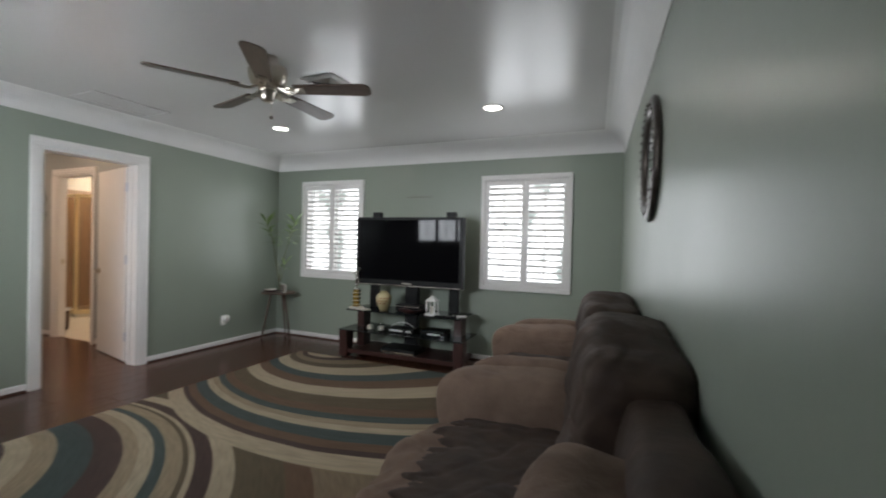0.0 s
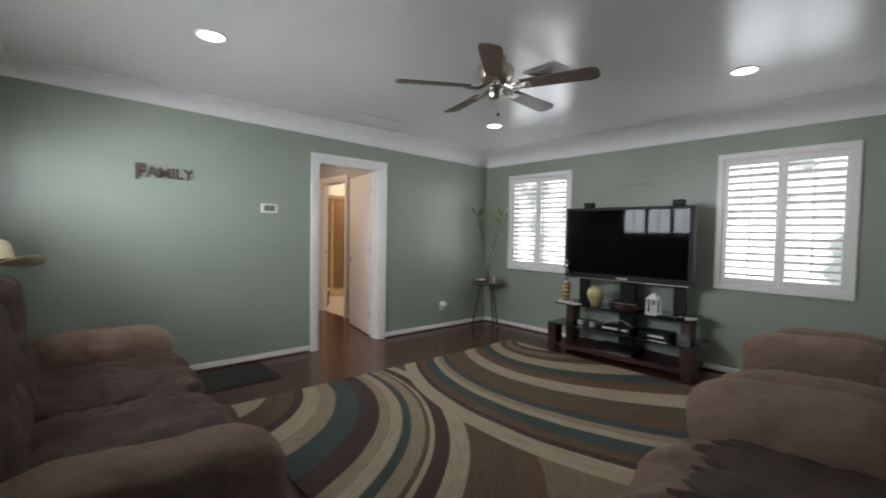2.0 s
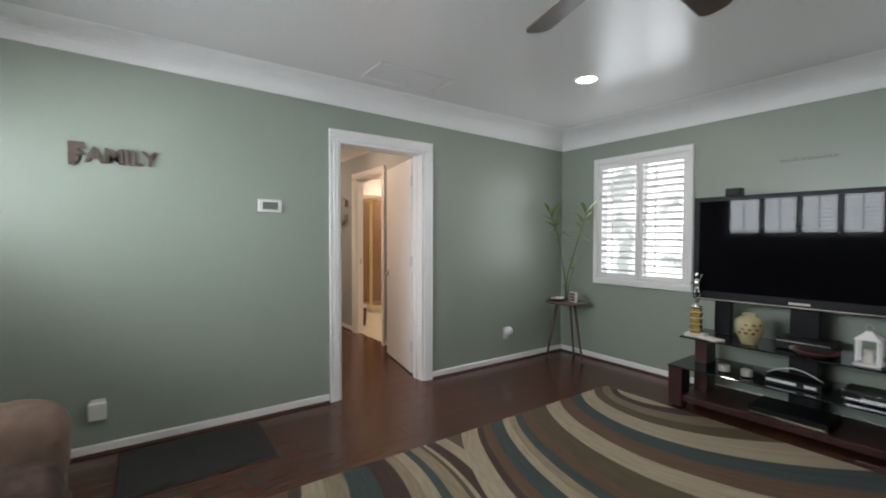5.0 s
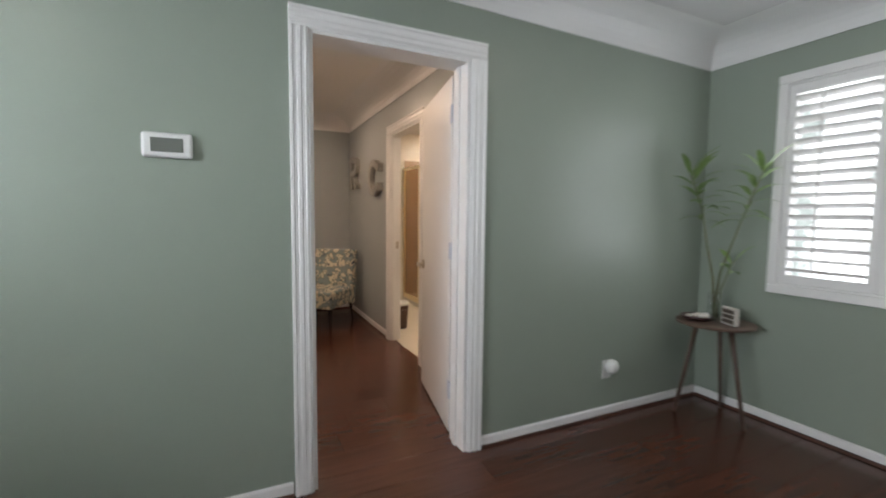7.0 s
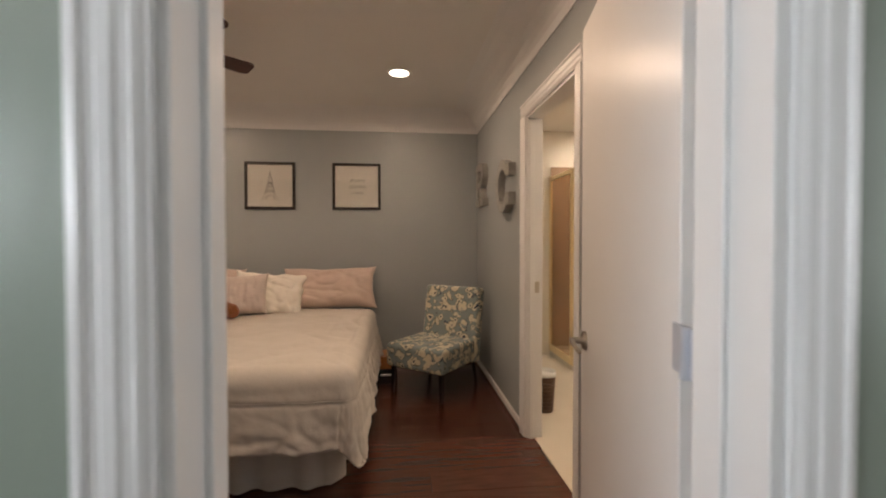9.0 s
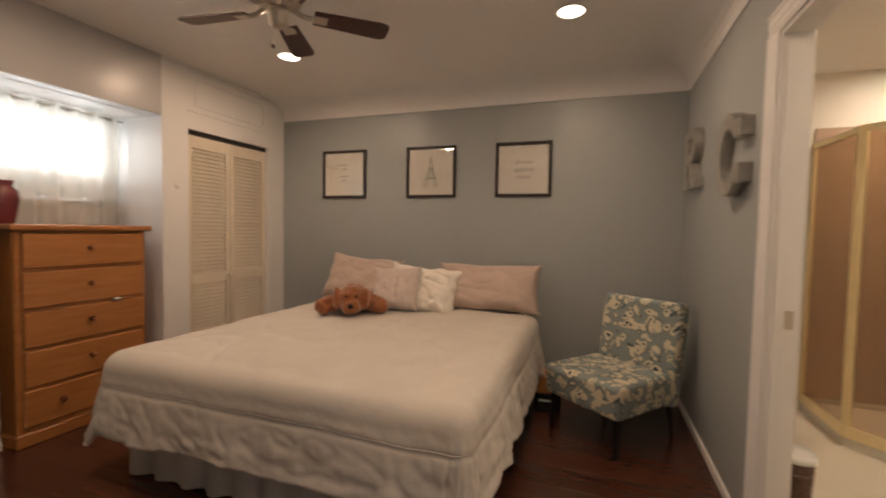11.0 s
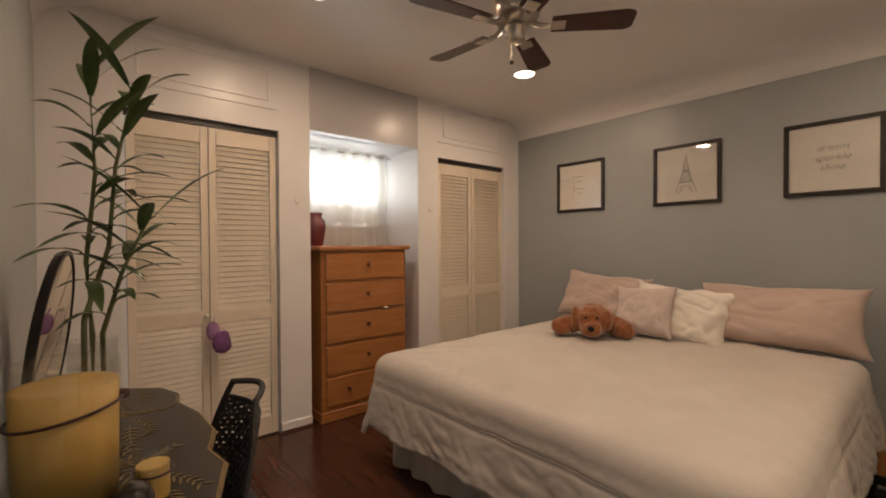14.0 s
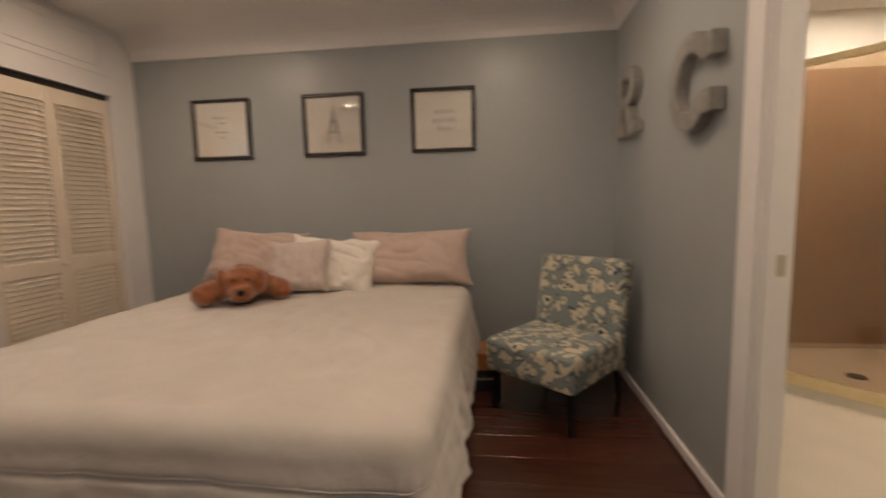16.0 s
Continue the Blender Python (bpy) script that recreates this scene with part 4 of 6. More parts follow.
def loveseat(name, W, label, at, seat_mat, back_mat, arm_mat, seats=2, arms=(True, True), height=0.98, bare=-1, cover=None, seat_top=0.475, AW=0.30, D=0.97):
    """A soft reclining loveseat: its back along local y = 0, facing -y, width W along x from 0."""
    t = thing(name, label, "sofa", at=at)
    x0, x1 = (AW if arms[0] else 0.02), W - (AW if arms[1] else 0.02)
    part("base", cushion(bmesh.new(), 0.04, -D + 0.05, 0.03, W - 0.04, -0.06, 0.34, 0.18, 0.01), arm_mat, t, smooth=True)
    for k, side in ((0, 0), (1, W - AW)):
        if arms[k]:
            part("armrest", cushion(bmesh.new(), side - 0.02, -D, 0.27, side + AW + 0.02, -0.16, 0.665, 0.62, 0.022, 4, n=40, crease=0.005), arm_mat, t, "padded tan armrest", True)
            if AW > 0.35:
                part("arm_roll", cushion(bmesh.new(), side - 0.05, -D + 0.10, 0.36, side + 0.15, -0.18, 0.69, 0.6, 0.02, 4, crease=0.004), arm_mat, t, smooth=True)
            part("arm_panel", cushion(bmesh.new(), side + 0.02, -D + 0.03, 0.03, side + AW - 0.02, -0.1, 0.42, 0.25, 0.01), arm_mat, t, smooth=True)
    w = (x1 - x0) / seats
    for i in range(seats):
        a, b = x0 + i * w, x0 + (i + 1) * w
        part("seat_cushion", cushion(bmesh.new(), a - 0.01, -D - 0.01, 0.22, b + 0.01, -0.20, seat_top, 0.36, 0.03, 6, n=44, crease=0.013), seat_mat, t, "soft creased seat", True)
        if cover:
            throw = cushion(bmesh.new(), a + 0.005, -D + 0.16, 0.33, b - 0.005, -0.18, 0.495, 0.28, 0.014, 7, n=60, crease=0.007)
            for v in throw.verts:   # a ragged front edge
                k = max(0.0, 1 - (v.co.y + D - 0.13) / 0.22)
                v.co.y += 0.14 * k * noise.noise((v.co.x * 16, 0, i + 2)) + 0.07 * k * noise.noise((v.co.x * 45, 1, i))
            part("throw_cover", throw, cover, t, "dark brown throw", True)
        part("footrest", cushion(bmesh.new(), a + 0.01, -D - 0.03, 0.08, b - 0.01, -D + 0.12, 0.40, 0.4, 0.03, 6, crease=0.016), seat_mat, t, smooth=True)
        tilt = pose(0, -0.19, 0.40, -9, 0, 0)
        part("back_cushion", cushion(bmesh.new(), a - 0.015, -0.16, -0.08, b + 0.015, 0.15, 0.36, 0.42, 0.03, 5, m=tilt, crease=0.007), back_mat, t, "pillowy back", True)
        low = i == bare
        part("headrest", cushion(bmesh.new(), a - 0.015 + 0.18 * low, -0.17 - 0.06 * low, 0.28 - 0.12 * low, b + 0.015, 0.17 - 0.03 * low, height - 0.38 - 0.15 * low, 0.55, 0.03, 4, m=tilt, crease=0.008), arm_mat if low else back_mat, t, "puffed head cushion", True)
    part("back_panel", cushion(bmesh.new(), 0.05, -0.17, 0.06, W - 0.03, 0.03, height - 0.09, 0.42, 0.02), back_mat, t, smooth=True)
    return t


# along the east wall, backs to it; local x runs towards -y of the room
ang = -90 + math.degrees(math.atan(0.07))
loveseat("reclining_armchair", 1.27, "brown reclining armchair with tan arms and dark throw", pose(east(3.76) - 0.05, 3.76, 0.012, 0, 0, ang), M_TAN, M_DARK, M_TAN, 1, (True, False), cover=M_DARK, AW=0.37)
loveseat("reclining_sofa", 2.02, "brown reclining loveseat with tan arms and dark throw", pose(east(2.46) - 0.035, 2.46, 0.012, 0, 0, ang), M_TAN, M_DARK, M_TAN, 2, (True, False), 1.02, cover=M_DARK, bare=1, AW=0.40)
loveseat("loveseat", 2.22, "red-brown loveseat with padded tan arms", pose(-1.42, YS + 0.05, 0.0, 0, 0, 180), M_RED, M_RED, M_TAN, 2, (True, True), 1.04, seat_top=0.53, AW=0.31)

hat = thing("sun_hat", "wide straw sun hat resting on the sofa back", "hat", at=pose(-3.50, -0.275, 1.06, 3, -4, 20) @ Matrix.Diagonal((0.85, 0.85, 1, 1)))
hp = bmesh.new()
rings_ = []
for j, (r, z) in enumerate([(0.0, 0.150), (0.05, 0.148), (0.080, 0.134), (0.091, 0.10), (0.098, 0.03), (0.105, 0.016), (0.16, 0.012), (0.22, 0.016), (0.245, 0.022), (0.245, 0.016), (0.16, 0.004), (0.10, 0.006)]):
    rings_.append([hp.verts.new((max(r, 0.001) * math.cos(2 * math.pi * i / 32), max(r, 0.001) * math.sin(2 * math.pi * i / 32), z + (0.03 * math.sin(2 * math.pi * i / 32 * 2 + 0.6) * (r / 0.245) ** 2 if r > 0.11 else 0))) for i in range(32)])
for a, b in zip(rings_, rings_[1:]):
    for i in range(32):
        hp.faces.new((a[i], a[(i + 1) % 32], b[(i + 1) % 32], b[i]))
part("crown_and_brim", hp, M_STRAW, hat, smooth=True)
part("band", lathe(bmesh.new(), [(0.100, 0.022), (0.104, 0.022), (0.102, 0.042), (0.098, 0.042)], n=32, ring=True), M_BLACK, hat, "narrow black band")

# ---- rug and mat ----
rug = bmesh.new()
box(rug, -3.45, 0.86, 0.0015, -0.55, 4.03, 0.013, 0.005)
tagged(part("area_rug", rug, M_RUG), "large rug with curved cream, teal and brown stripes", "rug")
matt = thing("door_mat", "black rubber door mat on the dark floor", "door mat")
part("mat_base", B(-4.40, 0.66, 0.001, -3.84, 1.43, 0.007, 0.003), M_RUBBER, matt)
part("mat_border", B(-4.37, 0.69, 0.0065, -3.87, 1.40, 0.0105, 0.002), M_RUBBER, matt)

# ---- television and its stand ----
TV = pose(-2.205, 4.325, 0, 0, 0, 3.4)
stand = thing("tv_stand", "espresso wood stand with three black glass shelves", "tv stand", at=pose(-2.205, 4.34, 0.012, 0, 0, 1.5))
for s in (-1, 1):
    part("front_post", B(s * 0.69 - 0.05, -0.24, 0, s * 0.69 + 0.05, -0.10, 0.295, 0.004), M_STAND, stand)
    part("rear_post", B(s * 0.60 - 0.045, -0.02, 0, s * 0.60 + 0.045, 0.14, 0.50, 0.004), M_STAND, stand)
    part("side_column", B(s * 0.50 - 0.055, 0.10, 0.53, s * 0.50 + 0.055, 0.16, 0.86, 0.004), M_BLACK, stand, "black upright")
part("base_shelf", B(-0.69, -0.22, 0.04, 0.69, 0.24, 0.085, 0.005), M_STAND, stand)
part("glass_shelf", B(-0.74, -0.26, 0.296, 0.74, 0.24, 0.306, 0.003), M_BGLASS, stand, "black tempered glass")
part("glass_shelf", B(-0.68, -0.20, 0.515, 0.68, 0.24, 0.527, 0.003), M_BGLASS, stand, "black tempered glass")
part("mount_column", B(-0.08, 0.08, 0.086, 0.08, 0.15, 1.25, 0.006), M_BLACK, stand, "black steel mount")

tv = thing("television", "large black flat-screen television, switched off", "television", at=TV)
part("cabinet", B(-0.645, -0.035, 0.815, 0.645, 0.05, 1.585, 0.005, 2), M_BLACK, tv)
part("screen", B(-0.605, -0.0385, 0.885, 0.605, -0.0352, 1.553), M_SCREEN, tv, "glossy black screen")
part("logo_bar", B(-0.055, -0.0385, 0.842, 0.055, -0.0352, 0.856), M_NICKEL, tv, "small silver badge")
part("trim_bar", B(-0.63, -0.0378, 0.822, 0.63, -0.0352, 0.828), M_NICKEL, tv)
for s in (-0.39, 0.50):
    sp = thing("small_speaker", "small black speaker on top of the television", "speaker", "speakers on the television", at=TV @ pose(s, 0.0, 1.586))
    part("speaker_body", B(-0.052, -0.03, 0, 0.052, 0.03, 0.055, 0.004), M_BLACK, sp)
    part("grille", B(-0.046, -0.0325, 0.006, 0.046, -0.0302, 0.049, 0.001), M_BLACK, sp)

ZS, ZM = 0.540, 0.319     # tops of the two glass shelves
tr = thing("trophy", "gold and silver trophy on a white marble base", "trophy", at=pose(-2.80, 4.21, ZS, 0, 0, 10))
part("marble_base", B(-0.07, -0.05, 0, 0.07, 0.05, 0.022, 0.003), M_PAPER, tr, "white marble base")
col = bmesh.new()
box(col, -0.035, -0.03, 0.022, 0.035, 0.03, 0.215, 0.006)
part("gold_column", col, M_TROPHY, tr)
for k in range(4):
    part("band", B(-0.037, -0.032, 0.045 + 0.045 * k, 0.037, 0.032, 0.053 + 0.045 * k, 0.001), M_NICKEL, tr)
part("riser", lathe(bmesh.new(), [(0.04, 0.215), (0.042, 0.225), (0.012, 0.235), (0.010, 0.26), (0.022, 0.27), (0.02, 0.28)], n=20), M_CHROME, tr, smooth=True)
fg = bmesh.new()
blob(fg, (0, 0, 0.40), (0.022, 0.016, 0.040), 1, 12, 8)
blob(fg, (0, 0, 0.465), (0.015, 0.015, 0.018), 1, 10, 8)
for a, b, r in (((-0.008, 0, 0.375), (-0.012, 0, 0.278), 0.009), ((0.008, 0, 0.375), (0.022, 0, 0.30), 0.009), ((-0.016, 0, 0.425), (-0.045, 0, 0.395), 0.006), ((0.016, 0, 0.425), (0.036, 0, 0.47), 0.006)):
    rod(fg, a, b, r, r * 0.8, 8)
part("figure", fg, M_CHROME, tr, "silver figure shape", True)
note = part("booklet", B(-0.075, -0.05, 0, 0.075, 0.05, 0.012, 0.002), M_PAPER)
note.matrix_world = pose(-2.68, 4.17, ZS, 0, 0, -18)
tagged(note, "white folded booklet lying on the glass shelf", "booklet")

vz = thing("ginger_jar", "cream ceramic jar with brown painted flowers", "vase", at=pose(-2.47, 4.26, ZS))
part("jar_body", lathe(bmesh.new(), [(0.045, 0), (0.05, 0.01), (0.075, 0.07), (0.088, 0.125), (0.082, 0.165), (0.058, 0.19), (0.042, 0.198), (0.046, 0.212), (0.040, 0.214), (0.036, 0.2)], n=32), M_CERAM, vz, smooth=True)
for k in range(9):
    a = radians(-90 + 24 * (k % 3 - 1) + 5 * k)
    r = 0.083
    p = part("painted_flower", blob(bmesh.new(), (0, 0, 0), (0.014, 0.004, 0.010), 1, 8, 6), M_KNOB, vz)
    p.matrix_basis = pose(r * math.cos(a), r * math.sin(a), 0.085 + 0.028 * (k // 3), 0, 0, math.degrees(a) + 90)

bowl = thing("wooden_bowl", "dark red-brown wooden dish on the shelf", "bowl", at=pose(-2.10, 4.20, ZS))
part("dish", lathe(bmesh.new(), [(0.05, 0.0), (0.06, 0.004), (0.12, 0.035), (0.125, 0.045), (0.118, 0.043), (0.06, 0.012), (0.0, 0.010)], n=28), M_STAND, bowl, smooth=True)
bx = thing("set_top_box", "black set-top box under the television", "media box", at=pose(-2.16, 4.38, ZS))
part("case", B(-0.17, -0.10, 0.004, 0.13, 0.10, 0.075, 0.005), M_BLACK, bx)
part("front_strip", B(-0.16, -0.1025, 0.055, 0.12, -0.1003, 0.062), M_NICKEL, bx)

ln = thing("candle_lantern", "small white lantern with glass sides", "lantern", at=pose(-1.86, 4.24, ZS))
part("foot", B(-0.06, -0.06, 0, 0.06, 0.06, 0.016, 0.003), M_WHITE, ln)
for a in (-1, 1):
    for b in (-1, 1):
        part("post", B(a * 0.045 - 0.007, b * 0.045 - 0.007, 0.0162, a * 0.045 + 0.007, b * 0.045 + 0.007, 0.15, 0.002), M_WHITE, ln)
part("roof", lathe(bmesh.new(), [(0.082, 0.151), (0.078, 0.158), (0.03, 0.19), (0.026, 0.20), (0.012, 0.206)], n=4), M_WHITE, ln).matrix_basis = pose(0, 0, 0, 0, 0, 45)
part("ring", tube(bmesh.new(), [(0.018 * math.cos(i * math.pi / 6), 0, 0.222 + 0.018 * math.sin(i * math.pi / 6)) for i in range(12)], 0.0025, 6, True), M_NICKEL, ln)
part("candle", lathe(bmesh.new(), [(0.025, 0.017), (0.025, 0.09), (0.02, 0.093), (0, 0.09)], n=16), M_PAPER, ln, "cream pillar candle")
for k, (x, y, r, l) in enumerate(((-1.72, 4.18, 25, 0.16), (-1.62, 4.20, 60, 0.14), (-1.56, 4.26, 10, 0.15))):
    rm = thing("remote_control", "slim dark remote control on the glass shelf", "remote control", "remote controls", at=pose(x, y, ZS, 0, 0, r))
    part("remote_body", B(-l / 2, -0.022, 0, l / 2, 0.022, 0.018, 0.005, 2), (M_BLACK, M_BLACK, M_PLASTIC)[k], rm)
    part("keypad", B(-l / 2 + 0.02, -0.014, 0.0178, l / 2 - 0.03, 0.014, 0.0195, 0.001), M_LCD, rm)
for x in (-2.60, -2.46):
    cj = thing("candle_jar", "small glass jar with a white candle", "candle", "candle jars on the shelf", at=pose(x, 4.20, ZM))
    part("jar", lathe(bmesh.new(), [(0.036, 0), (0.040, 0.006), (0.040, 0.085), (0.037, 0.085), (0.036, 0.008), (0, 0.007)], n=24), M_GLASS, cj, smooth=True)
    part("wax", lathe(bmesh.new(), [(0.0355, 0.009), (0.0355, 0.05), (0, 0.052)], n=24), M_PAPER, cj)
md = thing("modem", "black modem with white labels and a white cable", "modem", at=pose(-2.20, 4.27, ZM))
part("case", B(-0.15, -0.09, 0, 0.15, 0.09, 0.05, 0.006), M_BLACK, md)
part("label_strip", B(-0.14, -0.0915, 0.018, 0.02, -0.0903, 0.036), M_PLASTIC, md, "white label")
part("label_strip", B(0.06, -0.0915, 0.018, 0.12, -0.0903, 0.036), M_PLASTIC, md, "white label")
part("cable", tube(bmesh.new(), [(-0.16 + 0.03 * i, -0.02, 0.056 + 0.055 * math.sin(math.pi * i / 10)) for i in range(11)], 0.004, 6), M_PLASTIC, md, "white looped cable", True)
pl = thing("disc_player", "black disc player with a bright silver front edge", "disc player", at=pose(-2.22, 4.28, 0.098))
part("case", B(-0.21, -0.14, 0, 0.21, 0.14, 0.055, 0.004), M_BLACK, pl)
part("front_edge", B(-0.20, -0.1425, 0.006, 0.20, -0.1403, 0.022), M_CHROME, pl, "shiny silver strip")
sb = thing("game_console", "black game console with a white label", "game console", at=pose(-1.83, 4.28, ZM))
part("case", B(-0.14, -0.10, 0, 0.14, 0.10, 0.065, 0.012, 2), M_BGLASS, sb)
part("label_strip", B(-0.05, -0.1015, 0.02, 0.09, -0.1003, 0.034), M_PLASTIC, sb)

# ---- side table with bamboo ----
st = thing("side_table", "small round wooden table on three splayed legs", "side table", at=pose(-4.19, 4.44, 0))
part("tabletop", lathe(bmesh.new(), [(0.20, 0.596), (0.215, 0.600), (0.217, 0.612), (0.205, 0.616), (0, 0.616)], n=40), M_WALNUT, st, smooth=False)
for a in (222, 105, 2):
    c, s = math.cos(radians(a)), math.sin(radians(a))
    part("leg", rod(bmesh.new(), (0.095 * c, 0.095 * s, 0.596), (0.20 * c, 0.20 * s, 0.0), 0.016, 0.010, 12), M_WALNUT, st, smooth=True)
dish = thing("shell_dish", "dark oval dish filled with pale shells", "dish", at=pose(-4.27, 4.38, 0.6165))
part("dish", lathe(bmesh.new(), [(0.06, 0), (0.085, 0.012), (0.095, 0.026), (0.088, 0.026), (0.06, 0.008), (0, 0.007)], n=24), M_STAND, dish, smooth=True)
rng = random.Random(3)
for k in range(9):
    a, r = rng.random() * 6.28, 0.06 * rng.random() ** 0.5
    p = part("shell", blob(bmesh.new(), (0, 0, 0), (0.022, 0.016, 0.012), 0.9, 10, 6, 0.006, 40), M_PAPER, dish, smooth=True)
    p.matrix_basis = pose(r * math.cos(a), r * math.sin(a), 0.026 + 0.006 * (k % 2), 20 * rng.random(), 20 * rng.random(), 360 * rng.random())
card = thing("stone_photo_block", "pale stone photo block standing on the table", "photo block", at=pose(-4.09, 4.42, 0.6165, 0, 0, -20))
part("block", B(-0.055, -0.014, 0, 0.055, 0.014, 0.105, 0.003), M_SKIRT, card)
for k in range(3):
    part("picture_strip", B(-0.045, -0.0155, 0.012 + 0.03 * k, 0.045, -0.0142, 0.034 + 0.03 * k), M_SIGN, card)


def leaf_mesh(bm, base, tip, width, droop=0.0, n=6):
    base, tip = Vector(base), Vector(tip)
    d = tip - base
    side = d.cross(Vector((0, 0, 1)))
    side = side.normalized() if side.length > 1e-4 else Vector((1, 0, 0))
    rowv = []
    for i in range(n + 1):
        u = i / n
        p = base + d * u + Vector((0, 0, -droop * u * u + droop * 0.35 * math.sin(math.pi * u)))
        w = width * math.sin(math.pi * min(1, 0.06 + u * 0.94)) ** 0.75 * (1 - 0.35 * u)
        up = Vector((0, 0, 0.18 * w))
        rowv.append([bm.verts.new(p - side * w + up), bm.verts.new(p), bm.verts.new(p + side * w + up)])
    for a, b in zip(rowv, rowv[1:]):
        bm.faces.new((a[0], a[1], b[1], b[0])), bm.faces.new((a[1], a[2], b[2], b[1]))


def bamboo(name, label, at, stalks, leaf_mat, seed, size, vase, half=0.0165, box_=(-9, 9, 9), crown=0.62):
    """Stalks are lists of points in the plant's own metres; leaves spring from their upper parts."""
    t = thing(name, label, "plant", at=at)
    rng_ = random.Random(seed)
    for pts, leaves in stalks:
        part("stalk", tube(bmesh.new(), pts, 0.0075, 8, taper=0.45), M_STALK, t, smooth=True)
        P = [Vector(p) for p in pts]
        for k in range(leaves):
            u = 1 - crown * (k / max(1, leaves)) ** 1.1
            i = min(int(u * (len(P) - 1)), len(P) - 2)
            base = P[i].lerp(P[i + 1], u * (len(P) - 1) - i)
            a = 2.4 * k + rng_.random()
            L = size * (0.7 + 0.5 * rng_.random())
            if not box_[0] < base.x + L * math.cos(a) < box_[1]:
                a = math.pi - a
            if base.y + L * math.sin(a) > box_[2]:
                a = -a
            up = 0.85 - 1.1 * (k / leaves) + 0.25 * rng_.random()
            mid = base + Vector((math.cos(a), math.sin(a), 0.9)) * L * 0.10
            tip = mid + Vector((math.cos(a), math.sin(a), up)) * L * 0.95
            bm = bmesh.new()
            tube(bm, [base, mid], 0.0022, 5)
            leaf_mesh(bm, mid, tip, half, 0.03)
            part("leaf", bm, leaf_mat, t)
    if vase:
        r, h = vase
        part("glass_vase", lathe(bmesh.new(), [(r, 0), (r * 1.05, 0.006), (r * 0.8, h * 0.5), (r * 0.9, h), (r * 0.84, h), (r * 0.74, h * 0.5), (r * 0.95, 0.012), (0, 0.010)], n=28), M_GLASS, t, "clear glass vase", True)
    return t


bamboo("bamboo_plant", "lucky bamboo with pale leaves in a glass vase", pose(-4.22, 4.47, 0.6165),
       [([(0, 0, 0.01), (-0.01, -0.01, 0.25), (-0.05, -0.02, 0.45), (-0.08, -0.05, 0.70), (-0.12, -0.13, 0.93)], 22),
        ([(0.01, 0.01, 0.01), (0.03, 0.01, 0.2), (0.09, 0.02, 0.38)], 4),
        ([(0.0, -0.01, 0.01), (0.03, -0.01, 0.30), (0.12, 0.02, 0.62), (0.22, 0.04, 0.93)], 20)], M_PALE_LEAF, 11, 0.165, (0.045, 0.17), 0.021, (-0.22, 0.6, 0.18), 0.36)

# ---- things on the living room walls ----
fam = thing("family_sign", "brown metal wall letters spelling FAMILY", "wall sign", at=pose(XW + 0.014, 0.675, 1.748, 90, 0, 90))
text_mesh("lettering", "FAMILY", 0.142, 0.007, M_SIGN, fam, pose(0, 0, 0) @ Matrix.Diagonal((0.86, 0.86, 1, 1)), offset=0.0035)
text_mesh("initial", "F", 0.185, 0.008, M_SIGN, fam, pose(-0.185, -0.002, 0.001), offset=0.003)
th = thing("thermostat", "white wall thermostat with a grey display", "thermostat", at=pose(XW, 1.537, 1.502, 90, 0, 90))
part("case", B(-0.082, -0.046, 0.0, 0.082, 0.046, 0.024, 0.014, 3), M_PLASTIC, th)
part("display", B(-0.052, -0.026, 0.0235, 0.052, 0.026, 0.0256, 0.001), M_LCD, th, "grey liquid-crystal display")
for y, z, plug in ((0.567, 0.27, "square"), (3.835, 0.305, "round")):
    oc = thing("wall_outlet", "white wall outlet with a plugged-in adapter", "outlet", "wall outlets", at=pose(XW, y, z, 90, 0, 90))
    part("face_plate", B(-0.036, -0.058, 0, 0.036, 0.058, 0.006, 0.002), M_PLASTIC, oc)
    if plug == "square":
        part("adapter", B(-0.045, -0.055, 0.0062, 0.04, 0.045, 0.048, 0.006), M_PLASTIC, oc)
    else:
        part("adapter", lathe(bmesh.new(), [(0.038, 0.0062), (0.044, 0.012), (0.044, 0.04), (0.03, 0.056), (0, 0.06)], (0.02, 0.02, 0), 24), M_PLASTIC, oc, smooth=True)
dc = thing("wall_lettering", "small grey script lettering above the television", "wall decal", at=pose(-2.285, YN - 0.0015, 1.85, 90, 0, 0))
rng = random.Random(8)
for k in range(12):
    x = -0.16 + 0.028 * k
    part("stroke", tube(bmesh.new(), [(x, -0.006, 0), (x + 0.008, 0.012 + 0.014 * rng.random(), 0), (x + 0.016, 0.002, 0), (x + 0.028, -0.004 + 0.006 * rng.random(), 0)], 0.0016, 5), M_SIGN, dc)

wm = thing("round_mirror", "round mirror in a dark hammered metal frame", "mirror", at=EAST @ pose(-0.004, 2.36 - YN, 1.725, 90, 0, -90) @ Matrix.Diagonal((0.90, 0.90, 1, 1)))
part("mirror_frame", lathe(bmesh.new(), [(0.245, 0.0), (0.325, 0.0), (0.33, 0.010), (0.315, 0.024), (0.285, 0.030), (0.255, 0.022), (0.245, 0.012)], n=56, ring=True), M_BRONZE, wm, smooth=True)
part("mirror_glass", lathe(bmesh.new(), [(0, 0.002), (0.2445, 0.002), (0.2445, 0.008), (0.235, 0.010), (0, 0.010)], n=56), M_MIRROR, wm, "silvered glass")
stud = bpy.data.meshes.new("stud")
bm = blob(bmesh.new(), (0, 0, 0), (0.009, 0.009, 0.006), 1, 8, 6)
bm.to_mesh(stud)
bm.free()
stud.materials.append(M_CHROME)
